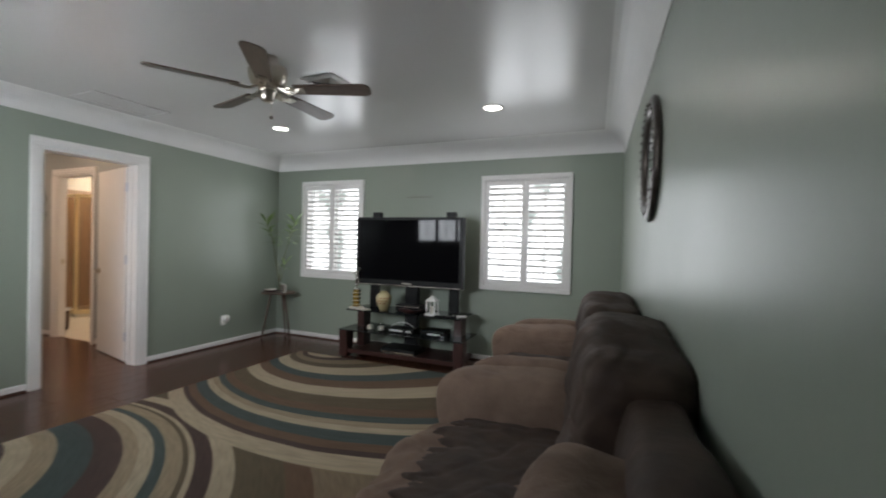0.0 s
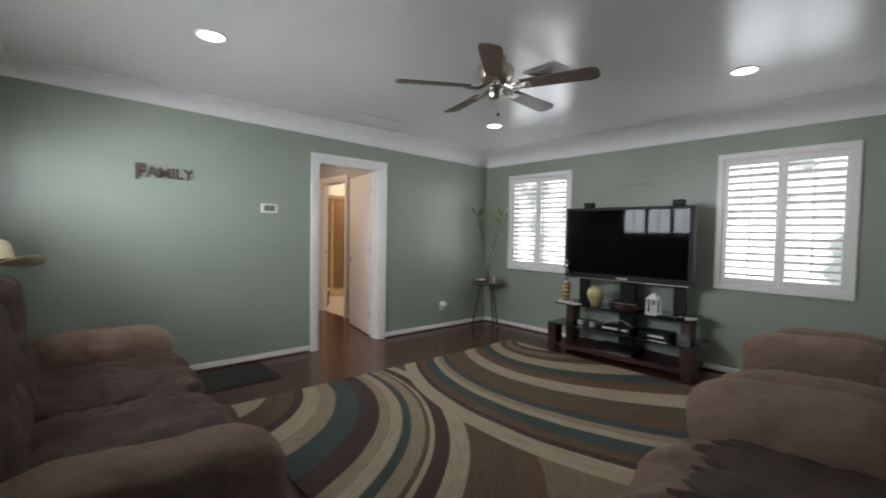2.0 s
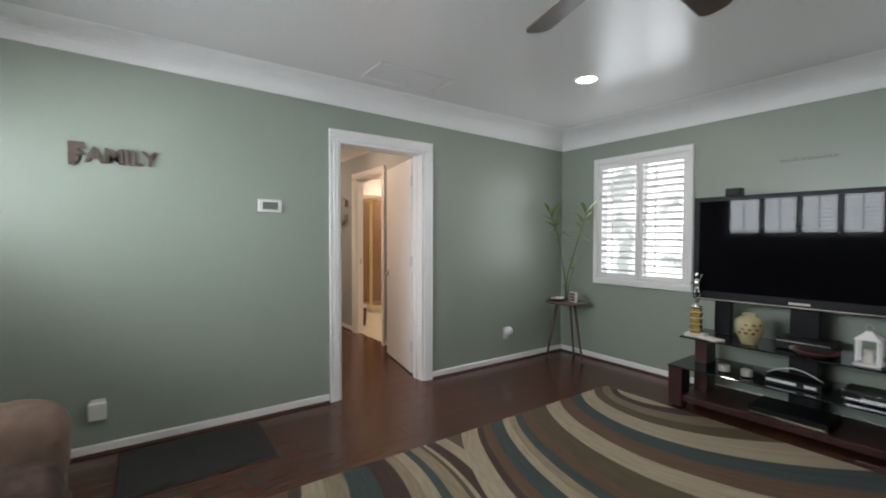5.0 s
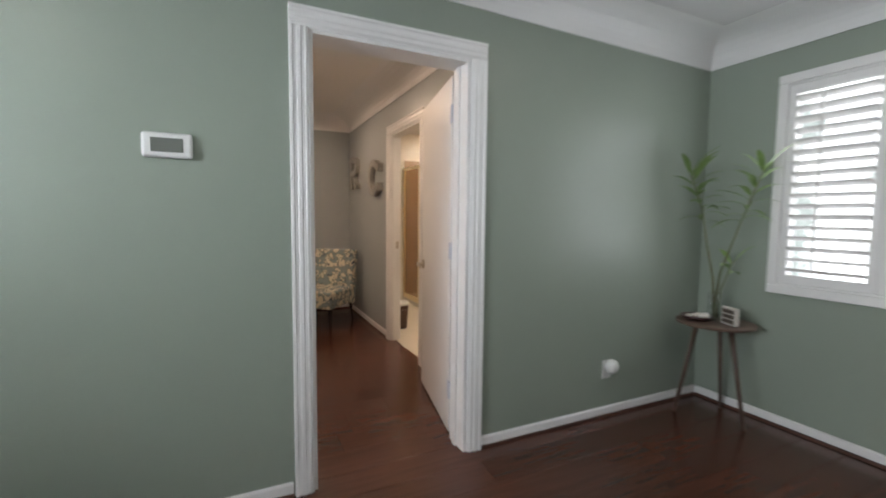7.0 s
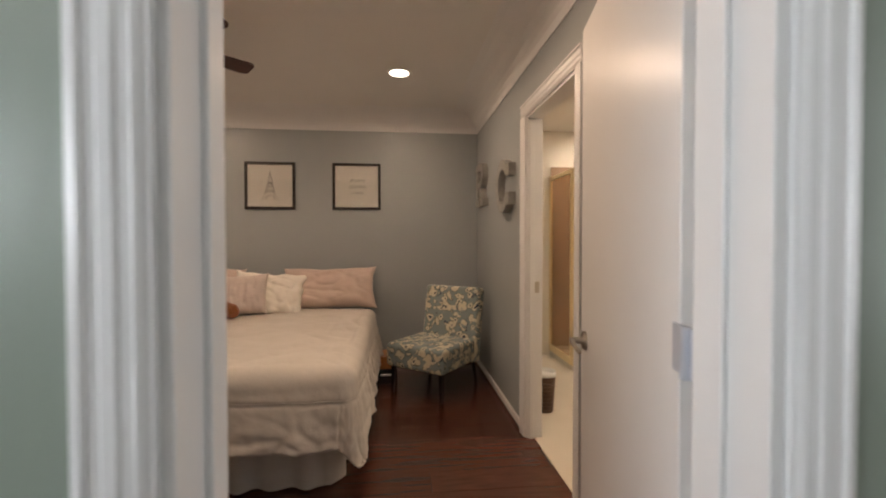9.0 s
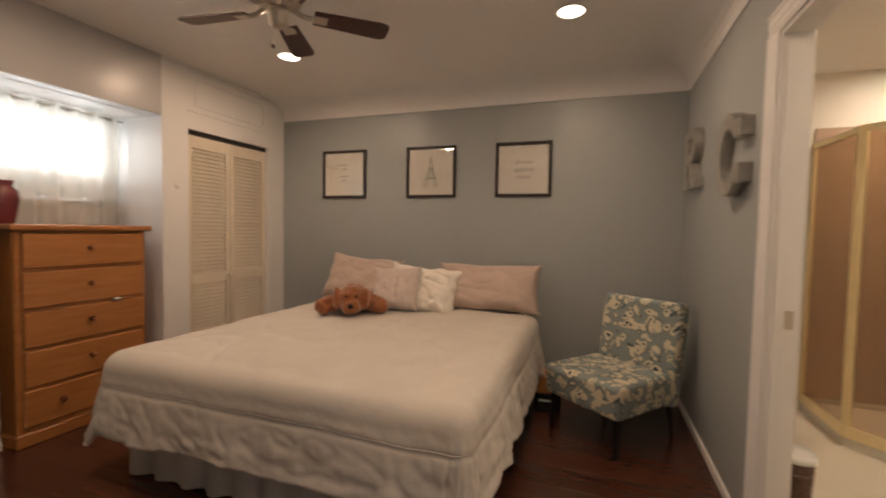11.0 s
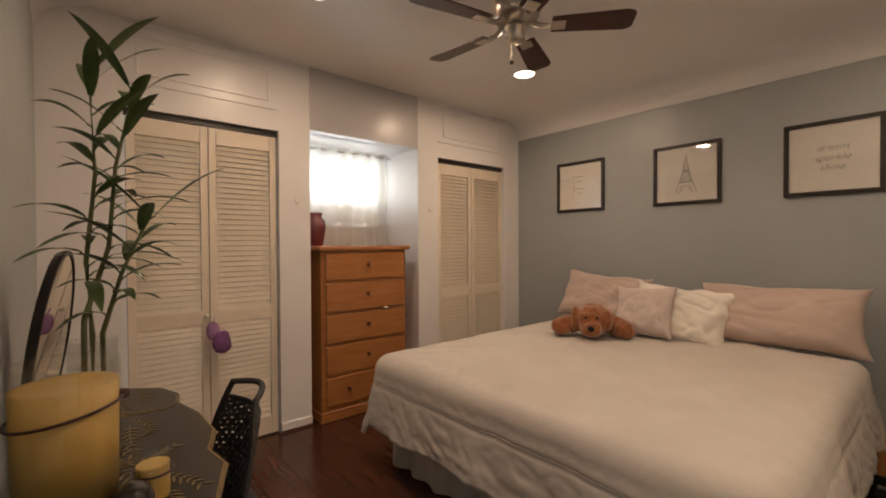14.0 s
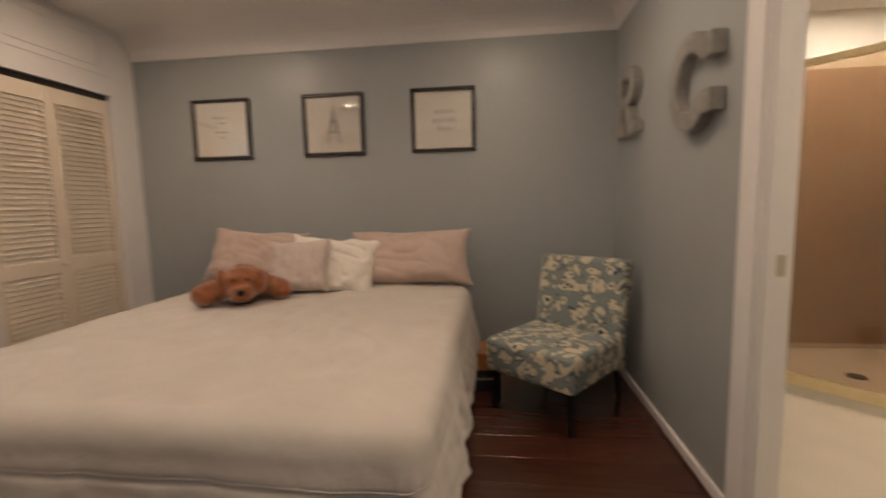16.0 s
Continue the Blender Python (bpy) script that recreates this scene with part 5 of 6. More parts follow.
for k in range(36):
    a = 2 * math.pi * k / 36
    share("stud", stud, wm, pose(0.286 * math.cos(a), 0.286 * math.sin(a), 0.031))
pc = thing("framed_picture", "tall picture in a thin brown frame", "picture", at=pose(-4.24, YS, 1.62, 90, 0, 180))
pb = bmesh.new()
for a, b, c, d in ((-0.13, 0.13, 0.33, 0.35), (-0.13, 0.13, -0.35, -0.33), (-0.13, -0.11, -0.33, 0.33), (0.11, 0.13, -0.33, 0.33)):
    box(pb, a, c, 0, b, d, 0.025, 0.003)
part("picture_frame", pb, M_STAND, pc)
part("picture_sheet", B(-0.11, -0.33, 0.003, 0.11, 0.33, 0.008), M_PAPER, pc)
part("picture_block", B(-0.07, -0.24, 0.0078, 0.07, 0.24, 0.0095), M_SIGN, pc, "dark printed block")

# ---- bedroom: closets ----
slat_mesh = {}


def slat(width):
    key = round(width, 3)
    if key not in slat_mesh:
        bm = bmesh.new()
        prism(bm, [(-0.014, 0.0145), (-0.010, 0.0175), (0.014, -0.0135), (0.010, -0.0165)], "x", -width / 2, width / 2)
        bmesh.ops.recalc_face_normals(bm, faces=bm.faces)
        me = bpy.data.meshes.new("slat")
        bm.to_mesh(me)
        bm.free()
        me.materials.append(M_CREAM)
        slat_mesh[key] = me
    return slat_mesh[key]


def bifold(x0, x1, label):
    t = thing("closet_door", label, "closet door", "louvered closet doors", at=pose((x0 + x1) / 2, Y_CLO - 0.045, 0))
    hw = (x1 - x0) / 2 - 0.011
    zt = ZD - 0.040
    for s in (-1, 1):
        a, b = (-hw, -0.002) if s < 0 else (0.002, hw)
        pf = bmesh.new()
        for c in ((a, a + 0.042), (b - 0.042, b)):
            box(pf, c[0], -0.016, 0.012, c[1], 0.016, zt, 0.002)
        for c in ((0.012, 0.13), (0.785, 0.87), (zt - 0.10, zt)):
            box(pf, a + 0.042, -0.015, c[0], b - 0.042, 0.015, c[1], 0.002)
        p = part("folding_leaf", pf, M_CREAM, t)
        for lo, hi in ((0.13, 0.785), (0.87, zt - 0.10)):
            n = round((hi - lo) / 0.0325)
            for i in range(n):
                share("slat", slat(b - a - 0.086), p, pose((a + b) / 2, 0, lo + (i + 0.5) * (hi - lo) / n))
        if s > 0:
            part("knob", lathe(bmesh.new(), [(0.006, 0), (0.006, 0.012), (0.014, 0.018), (0.014, 0.024), (0, 0.028)], n=16), M_CREAM, p, "small round knob", True).matrix_basis = pose(a + 0.021, 0.016, 0.84, -90, 0, 0)
    return t


bifold(C1[0], C1[1], "cream louvered bifold closet door, closed")
bifold(C2[0], C2[1], "cream louvered bifold closet door, closed")
for x in (-5.93, -7.09):
    hk = thing("wall_hook", "small white hook on the closet post", "hook", "white hooks", at=pose(x, Y_CLO, 1.58))
    part("hook_plate", B(-0.009, 0, -0.03, 0.009, 0.004, 0.03, 0.002), M_WHITE, hk)
    part("hook_arm", tube(bmesh.new(), [(0, 0.003, -0.01), (0, 0.02, -0.03), (0, 0.035, -0.025), (0, 0.038, -0.005)], 0.004, 8), M_WHITE, hk, smooth=True)
mit = thing("plush_mittens", "pair of purple plush mittens hanging from the closet knob", "mittens", at=pose(-5.41, Y_CLO + 0.012, 0.80))
part("cord", tube(bmesh.new(), [(0, -0.002, 0.035), (0.006, 0.02, 0.01), (0.002, 0.025, -0.02)], 0.003, 6), M_PURPLE, mit)
part("mitten", blob(bmesh.new(), (0.012, 0.030, -0.045), (0.036, 0.022, 0.055), 0.8, 16, 12, 0.008, 20), mat("lilac_plush", (0.36, 0.19, 0.36), 0.9, col2=(0.30, 0.15, 0.30), scale=30, bump=0.4), mit, "lilac mitten", True)
part("mitten", blob(bmesh.new(), (-0.030, 0.045, -0.115), (0.048, 0.028, 0.068), 0.8, 16, 12, 0.010, 20), M_PURPLE, mit, "purple mitten", True)

# ---- window alcove ----
w4 = thing("window_4", "small bright alcove window behind sheer curtains", "window", kind="structure", at=pose(-6.51, Y_ALC - 0.06, 1.8))
fb = bmesh.new()
for a, b, c, d in ((-0.41, 0.41, -0.20, -0.17), (-0.41, 0.41, 0.19, 0.23), (-0.41, -0.38, -0.17, 0.19), (0.38, 0.41, -0.17, 0.19), (-0.012, 0.012, -0.17, 0.19)):
    box(fb, a, -0.02, c, b, 0.03, d, 0.003)
part("window_frame", fb, M_WHITE, w4)
pn = part("pane", B(-0.38, 0.0, -0.17, 0.38, 0.004, 0.19), M_GLASS, w4)
pn.visible_shadow = False
part("window_sill", B(-0.43, 0.06, -0.36, 0.43, 0.13, -0.345, 0.004), M_WHITE, w4)
rodt = thing("curtain_rod", "thin metal curtain rod across the alcove", "curtain rod", at=pose(0, 0, 0))
part("rod", rod(bmesh.new(), (ALC[0] + 0.003, -0.93, 2.045), (ALC[1] - 0.003, -0.93, 2.045), 0.007, n=12), M_NICKEL, rodt, smooth=True)


def curtain(x0, x1, seed):
    t = thing("sheer_curtain", "white sheer grommet curtain hanging in the alcove", "curtain", "alcove curtains")
    bm = bmesh.new()
    nx, nz = 56, 14
    rows_ = []
    for j in range(nz + 1):
        z = 2.075 - (2.075 - 1.20) * j / nz
        row = []
        for i in range(nx + 1):
            u = i / nx
            y = -0.93 + 0.022 * math.sin(u * math.pi * 7 + seed) * (0.8 + 0.2 * math.sin(5 * z)) + 0.008 * noise.noise((u * 9, z * 2.5, seed))
            row.append(bm.verts.new((x0 + (x1 - x0) * (u + 0.012 * math.sin(u * 20 + z * 3)), y, z)))
        rows_.append(row)
    for a, b in zip(rows_, rows_[1:]):
        for i in range(nx):
            bm.faces.new((a[i], a[i + 1], b[i + 1], b[i]))
    part("fabric", bm, M_CURTAIN, t, smooth=True)
    for k in range(3):
        u = (k + 0.5) / 3.2
        g = part("grommet", tube(bmesh.new(), [(0.017 * math.cos(q * math.pi / 8), 0, 0.017 * math.sin(q * math.pi / 8)) for q in range(16)], 0.0045, 6, True), M_NICKEL, t, smooth=True)
        g.matrix_basis = pose(x0 + (x1 - x0) * u, -0.905, 2.045)
    return t


curtain(-6.93, -6.50, 0.4)
curtain(-6.53, -6.07, 1.9)

# ---- dresser ----
dr = thing("dresser", "honey pine chest of five drawers in the alcove", "dresser", at=pose(-6.45, -0.47, 0))
part("carcass", B(-0.365, -0.42, 0.06, 0.365, -0.015, 1.225, 0.004), M_PINE, dr)
part("plinth", B(-0.375, -0.425, 0.0, 0.375, 0.0, 0.075, 0.006), M_PINE, dr)
part("dresser_top", B(-0.395, -0.43, 1.2255, 0.395, 0.025, 1.26, 0.010, 2), M_PINE, dr)
zz = [0.10, 0.325, 0.55, 0.775, 1.0, 1.22]
for i in range(5):
    d = part("drawer", B(-0.335, -0.014, zz[i] + 0.010, 0.335, 0.006, zz[i + 1] - 0.010, 0.007, 2), M_PINE, dr, "pine drawer front")
    for s in ((-0.16, 0.16) if i == 0 else (0.0,)):
        part("knob", lathe(bmesh.new(), [(0.010, 0), (0.009, 0.010), (0.017, 0.018), (0.018, 0.026), (0.010, 0.032), (0, 0.033)], n=18), M_KNOB, d, "turned wooden knob", True).matrix_basis = pose(s, 0.006, (zz[i] + zz[i + 1]) / 2 + 0.012, -90, 0, 0)
bv = thing("burgundy_vase", "burgundy ceramic vase on the pine dresser", "vase", at=pose(-6.16, -0.72, 1.2605))
part("vase_body", lathe(bmesh.new(), [(0.045, 0), (0.05, 0.012), (0.062, 0.07), (0.072, 0.14), (0.066, 0.19), (0.042, 0.215), (0.046, 0.24), (0.05, 0.25), (0.042, 0.248), (0.034, 0.21)], n=32), M_BURG, bv, smooth=True)
sc = part("white_cloth", blob(bmesh.new(), (0, 0, 0), (0.028, 0.014, 0.008), 0.8, 12, 8, 0.006, 30), M_PAPER, smooth=True)
sc.matrix_world = pose(-6.61, -0.458, 0.779)
tagged(sc, "bit of white cloth caught in a drawer", "cloth")


# ---- bed ----
bed = thing("bed", "wide bed with a grey gathered bed skirt", "bed")
BX0, BX1, BY0, BY1, BZ = -8.24, -6.17, 0.27, 2.03, 0.63
part("box_spring", B(BX0, BY0 + 0.03, 0.12, BX1 - 0.03, BY1 - 0.03, 0.34, 0.03, 3), M_SKIRT, bed)
part("mattress", B(BX0, BY0 + 0.01, 0.342, BX1 - 0.01, BY1 - 0.01, 0.60, 0.05, 4), M_WPILL, bed, "white mattress")
for a in (BX0 + 0.1, BX1 - 0.15):
    for b in (BY0 + 0.12, BY1 - 0.12):
        part("leg", B(a - 0.03, b - 0.03, 0, a + 0.03, b + 0.03, 0.12, 0.004), M_BLACK, bed)


def skirt():
    bm = bmesh.new()
    path = []
    for i in range(70):
        path.append((BX0 + 0.05 + (BX1 - 0.06 - BX0 - 0.05) * i / 69, BY0 + 0.0, 0, -1))
    for i in range(70):
        path.append((BX1 + 0.015, BY0 + 0.05 + (BY1 - BY0 - 0.1) * i / 69, 1, 0))
    for i in range(70):
        path.append((BX1 - 0.06 - (BX1 - 0.06 - BX0 - 0.05) * i / 69, BY1 - 0.0, 0, 1))
    cols = []
    for k, (x, y, nx, ny) in enumerate(path):
        w = 0.016 * math.sin(k * 0.9) + 0.014 * noise.noise((k * 0.31, 0, 4))
        cols.append([bm.verts.new((x + nx * w * f, y + ny * w * f, z)) for z, f in ((0.36, 0.1), (0.25, 0.6), (0.12, 1.0), (0.012, 1.3))])
    for a, b in zip(cols, cols[1:]):
        for j in range(3):
            bm.faces.new((a[j], b[j], b[j + 1], a[j + 1]))
    return bm


part("bed_skirt", skirt(), M_SKIRT, bed, "grey gathered skirt", True)


OV = 0.44
QX0, QX1, QY0, QY1 = -7.98, BX1, BY0, BY1


def quilt_point(s, t):
    """Where a point of the comforter lies: s along the bed, t across, as if spread flat."""
    r = 0.095
    cx, cy = min(s, QX1), min(max(t, QY0), QY1)
    ox, oy = s - cx, t - cy
    d = math.hypot(ox, oy)
    puff = 0.010 * noise.noise((s * 2.2, t * 2.2, 1)) + 0.004 * noise.noise((s * 8, t * 8, 2))
    puff -= 0.007 * max(0, 1 - 7 * abs(noise.noise((s * 1.7 + 0.5 * t, t * 2.4, 6)))) + 0.0025 * max(0, 1 - 5 * abs(noise.noise((s * 5, t * 6.5, 12))))
    if d < 1e-6:
        return Vector((cx, cy, BZ + puff + 0.006 * math.sin(s * 5.2) * math.sin(t * 5.6)))
    ux, uy = ox / d, oy / d
    d = min(d, OV * 1.16)
    per = cx * 1.0 - cy * 1.0 + 0.35 * math.atan2(uy, ux)
    if d < r * math.pi / 2:
        a = d / r
        out, down = r * math.sin(a), r * (1 - math.cos(a))
    else:
        e = d - r * math.pi / 2
        out, down = r + 0.20 * e, r + e * 0.975
    k = max(0.0, (down - 0.05) / OV)
    out += k * (0.007 * math.sin(per * 17 + 4 * noise.noise((per * 2, 0, 0))) + 0.045 * noise.noise((per * 4.2, down * 2, 7)) + 0.012 * noise.noise((per * 13, down * 4, 3)))
    out += k * 0.012 * noise.noise((per * 6 + 3 + down * 3, down * 17, 5)) + k * 0.009 * noise.noise((per * 20, down * 26, 8))
    out -= k * 0.012 * max(0, 1 - 5 * abs(noise.noise((per * 7 + down * 5, down * 9, 15))))
    out -= 0.009 * math.exp(-((d - 0.215) / 0.010) ** 2) * (1 if d > 0.1 else 0)
    z = BZ - down + puff * 0.6 + k * 0.02 * noise.noise((per * 6, 9, 1))
    return Vector((cx + ux * out, cy + uy * out, z))


def comforter():
    bm = bmesh.new()
    nx, ny = 190, 210
    grid = [[bm.verts.new(quilt_point(QX0 + (QX1 + OV - QX0) * i / nx, QY0 - OV + (QY1 - QY0 + 2 * OV) * j / ny)) for j in range(ny + 1)] for i in range(nx + 1)]
    for i in range(nx):
        for j in range(ny):
            bm.faces.new((grid[i][j], grid[i + 1][j], grid[i + 1][j + 1], grid[i][j + 1]))
    return bm


def seam(d):
    """The line of stitching that runs round the drop, d below the mattress edge."""
    flat = [(QX0 + (QX1 - QX0) * i / 70, QY0 - d) for i in range(70)]
    flat += [(QX1 + d * math.sin(i * math.pi / 24), QY0 - d * math.cos(i * math.pi / 24)) for i in range(12)]
    flat += [(QX1 + d, QY0 + (QY1 - QY0) * i / 70) for i in range(70)]
    flat += [(QX1 + d * math.cos(i * math.pi / 24), QY1 + d * math.sin(i * math.pi / 24)) for i in range(12)]
    flat += [(QX1 - (QX1 - QX0) * i / 70, QY1 + d) for i in range(71)]
    return [quilt_point(s, t) for s, t in flat]


cf = thing("comforter", "cream quilted comforter draped over the bed", "comforter")
cm = part("quilt", comforter(), M_SHEET, cf, smooth=True)
so = cm.modifiers.new("thickness", "SOLIDIFY")
so.thickness, so.offset = 0.014, -1
part("seam_piping", tube(bmesh.new(), seam(0.206), 0.003, 6), M_SHEET, cf, "stitched piping along the edge", True)


def pillow(name, w, h, th, material, at, label, seed, category="pillow", group="pillows on the bed"):
    bm = bmesh.new()
    n = 44
    rump = 2.2 if "crumpled" in label else 1.1 if "peach" in label else 0.4
    sheets = []
    for s in (1, -1):
        g = []
        for i in range(n + 1):
            u = -1 + 2 * i / n
            row = []
            for j in range(n + 1):
                v = -1 + 2 * j / n
                f = max(0.0, (1 - abs(u) ** 3.2) * (1 - abs(v) ** 3.2)) ** 0.55
                x = w / 2 * u * (1 - 0.10 * (1 - v * v) * abs(u) ** 3)
                y = h / 2 * v * (1 - 0.13 * (1 - u * u) * abs(v) ** 3) + 0.016 * rump * noise.noise((u * 2.4, seed, 1.7)) * abs(v)
                z = s * th / 2 * f + f * (0.018 * noise.noise((u * 2.2, v * 2.2, seed + s)) + 0.010 * noise.noise((u * 6, v * 3, seed + 5)) - s * 0.009 * rump * max(0, 1 - 6 * abs(noise.noise((u * 1.6 + v, v * 1.9 - 0.4 * u, seed + 2)))))
                x += 0.010 * rump * noise.noise((u * 3, v * 3, seed + 9))
                row.append(bm.verts.new((x, y, z)))
            g.append(row)
        sheets.append(g)
    for g in sheets:
        for i in range(n):
            for j in range(n):
                bm.faces.new((g[i][j], g[i + 1][j], g[i + 1][j + 1], g[i][j + 1]))
    bmesh.ops.remove_doubles(bm, verts=bm.verts, dist=0.0008)
    t = part(name, bm, material, smooth=True)
    t.matrix_world = at
    return tagged(t, label, category, group)


def up(x, y, z, lean, turn):
    """Stands a pillow on its long edge, facing +x, leaning back by lean degrees."""
    return pose(x, y, z, 0, 0, turn) @ pose(0, 0, 0, 90 - lean, 0, 90)


pillow("pillow", 0.78, 0.43, 0.19, M_PEACH, up(-8.08, 0.53, 0.82, 24, -4) @ pose(0, 0, 0, 0, 0, -3), "peach pillow leaning against the wall", 1)
pillow("pillow", 0.86, 0.42, 0.20, M_PEACH, up(-8.06, 1.70, 0.81, 26, 3) @ pose(0, 0, 0, 0, 0, 1.5), "long peach pillow leaning against the wall", 2)
pillow("pillow", 0.62, 0.42, 0.18, M_WPILL, up(-7.90, 1.19, 0.79, 30, 8) @ pose(0, 0, 0, 0, 0, -6), "crumpled white pillow between the others", 3)
pillow("cushion", 0.40, 0.38, 0.14, M_BLUSH, up(-7.76, 1.02, 0.795, 28, 4) @ pose(0, 0, 0, 0, 0, 3), "square blush velvet cushion", 4, "cushion")

pup = bmesh.new()
for c, r in (((-0.10, 0, 0.075), (0.14, 0.10, 0.075)), ((0.08, 0, 0.085), (0.085, 0.085, 0.075)), ((0.14, 0, 0.055), (0.06, 0.055, 0.042)), ((0.03, 0.175, 0.045), (0.075, 0.06, 0.045)),
             ((0.03, -0.175, 0.045), (0.075, 0.06, 0.045)), ((0.0, 0.11, 0.06), (0.06, 0.09, 0.045)), ((0.0, -0.11, 0.06), (0.06, 0.09, 0.045)), ((0.07, 0.088, 0.09), (0.045, 0.026, 0.058)), ((0.07, -0.088, 0.09), (0.045, 0.026, 0.058)), ((-0.2, 0.09, 0.05), (0.08, 0.05, 0.045)), ((-0.2, -0.09, 0.05), (0.08, 0.05, 0.045))):
    blob(pup, c, r, 1, 24, 16, 0.014, 26)
dog = thing("plush_toy", "floppy brown plush puppy lying on the bed", "plush toy", at=pose(-7.47, 0.80, 0.635, 0, 0, 28) @ Matrix.Diagonal((1.15, 1.15, 1.35, 1)))
body = part("plush_body", pup, M_FUR, dog, smooth=True)
fuse = body.modifiers.new("fuse", "REMESH")
fuse.mode, fuse.voxel_size, fuse.use_smooth_shade = "VOXEL", 0.008, True
for nm, c, r in (("nose", (0.199, 0, 0.063), (0.013, 0.019, 0.014)), ("eye", (0.152, 0.030, 0.112), (0.007, 0.007, 0.007)), ("eye", (0.152, -0.030, 0.112), (0.007, 0.007, 0.007))):
    part(nm, blob(bmesh.new(), c, r, 1, 12, 8), M_BLACK, dog, smooth=True)

# ---- slipper chair ----
ch = thing("slipper_chair", "armless slipper chair in blue and cream floral fabric", "chair", at=pose(-7.57, 2.635, 0, 0, 0, 51) @ Matrix.Diagonal((0.94, 0.94, 0.97, 1)))
part("seat", B(-0.30, -0.33, 0.235, 0.30, 0.22, 0.435, 0.035, 3), M_FLORAL, ch, smooth=False)
bk = part("backrest", B(-0.30, -0.055, 0.0, 0.30, 0.06, 0.66, 0.03, 3), M_FLORAL, ch)
bk.matrix_basis = pose(0, 0.245, 0.215, -9, 0, 0)
for a, b in ((-0.25, -0.27), (0.25, -0.27), (-0.25, 0.25), (0.25, 0.25)):
    part("leg", rod(bmesh.new(), (a, b, 0.24), (a * 1.03, b + (0.05 if b > 0 else -0.01), 0), 0.026, 0.016, 4), M_BLACK, ch, "tapered black leg")
cr = thing("storage_box", "pale wooden box on a dark drawer unit", "storage box", at=pose(-7.86, 2.22, 0, 0, 0, 4))
part("lower_box", B(-0.14, -0.09, 0, 0.14, 0.09, 0.13, 0.006), M_BGLASS, cr, "dark glossy lower box")
part("handle_bar", B(0.1405, -0.06, 0.075, 0.146, 0.06, 0.09, 0.002), M_NICKEL, cr)
part("upper_box", B(-0.13, -0.085, 0.1305, 0.13, 0.085, 0.24, 0.005), M_PINE, cr, "pale wooden upper box")

# ---- framed prints ----
for k, (y0, y1) in enumerate(((-0.04, 0.438), (0.86, 1.334), (1.69, 2.158))):
    labels = ("black-framed print with a few lines of script", "black-framed print of a lattice tower", "black-framed print with handwritten words")
    fp = thing("framed_print", labels[k], "picture", "three framed prints over the bed", at=pose(X_BED, (y0 + y1) / 2, 1.789, 90, 0, 90))
    W, H = (y1 - y0) / 2, 0.229
    fr = bmesh.new()
    for a, b, c, d in ((-W, W, H - 0.026, H), (-W, W, -H, -H + 0.026), (-W, -W + 0.026, -H + 0.026, H - 0.026), (W - 0.026, W, -H + 0.026, H - 0.026)):
        box(fr, a, c, 0.001, b, d, 0.024, 0.003)
    part("frame", fr, M_FRAME, fp)
    part("print", B(-W + 0.026, -H + 0.026, 0.002, W - 0.026, H - 0.026, 0.010), M_PAPER, fp, "cream paper print")
    gl = part("glazing", B(-W + 0.026, -H + 0.026, 0.016, W - 0.026, H - 0.026, 0.018), M_GLASS, fp)
    gl.visible_shadow = False
    if k == 0:
        for i, (w, x, z) in enumerate(((0.12, -0.02, 0.09), (0.06, 0.0, 0.05), (0.10, 0.0, -0.02), (0.05, 0.0, -0.06))):
            part("script_line", B(x - w / 2, z - 0.003, 0.0098, x + w / 2, z + 0.003, 0.0112), M_INK, fp)
    elif k == 1:
        tw = bmesh.new()
        for s in (-1, 1):
            tube(tw, [(s * 0.075, -0.14, 0.0105), (s * 0.045, -0.06, 0.0105), (s * 0.022, 0.02, 0.0105), (s * 0.008, 0.10, 0.0105), (0, 0.14, 0.0105)], 0.0022, 5)
            tube(tw, [(s * 0.045, -0.14, 0.0105), (s * 0.028, -0.06, 0.0105), (s * 0.012, 0.02, 0.0105)], 0.0016, 5)
        for z, w in ((-0.06, 0.05), (-0.05, 0.046), (0.02, 0.026), (0.028, 0.024)):
            box(tw, -w, z - 0.0025, 0.0098, w, z + 0.0025, 0.0115)
        for i in range(9):
            z = -0.04 + 0.017 * i
            w = 0.036 - 0.0034 * i
            tube(tw, [(-w, z, 0.0105), (w, z + 0.014, 0.0105)], 0.001, 4)
            tube(tw, [(w, z, 0.0105), (-w, z + 0.014, 0.0105)], 0.001, 4)
        tube(tw, [(-0.045 + 0.0075 * i, -0.14 + 0.055 * math.sin(math.pi * i / 12), 0.0105) for i in range(13)], 0.0018, 5)
        part("tower_drawing", tw, M_INK, fp, "grey drawn tower")
    else:
        for wd, z in (("dream", 0.062), ("sparkle", 0.0), ("shine", -0.060)):
            text_mesh("word", wd, 0.058, 0.0006, M_INK, fp, pose(0, z, 0.0106), shear=0.35, offset=-0.0008)

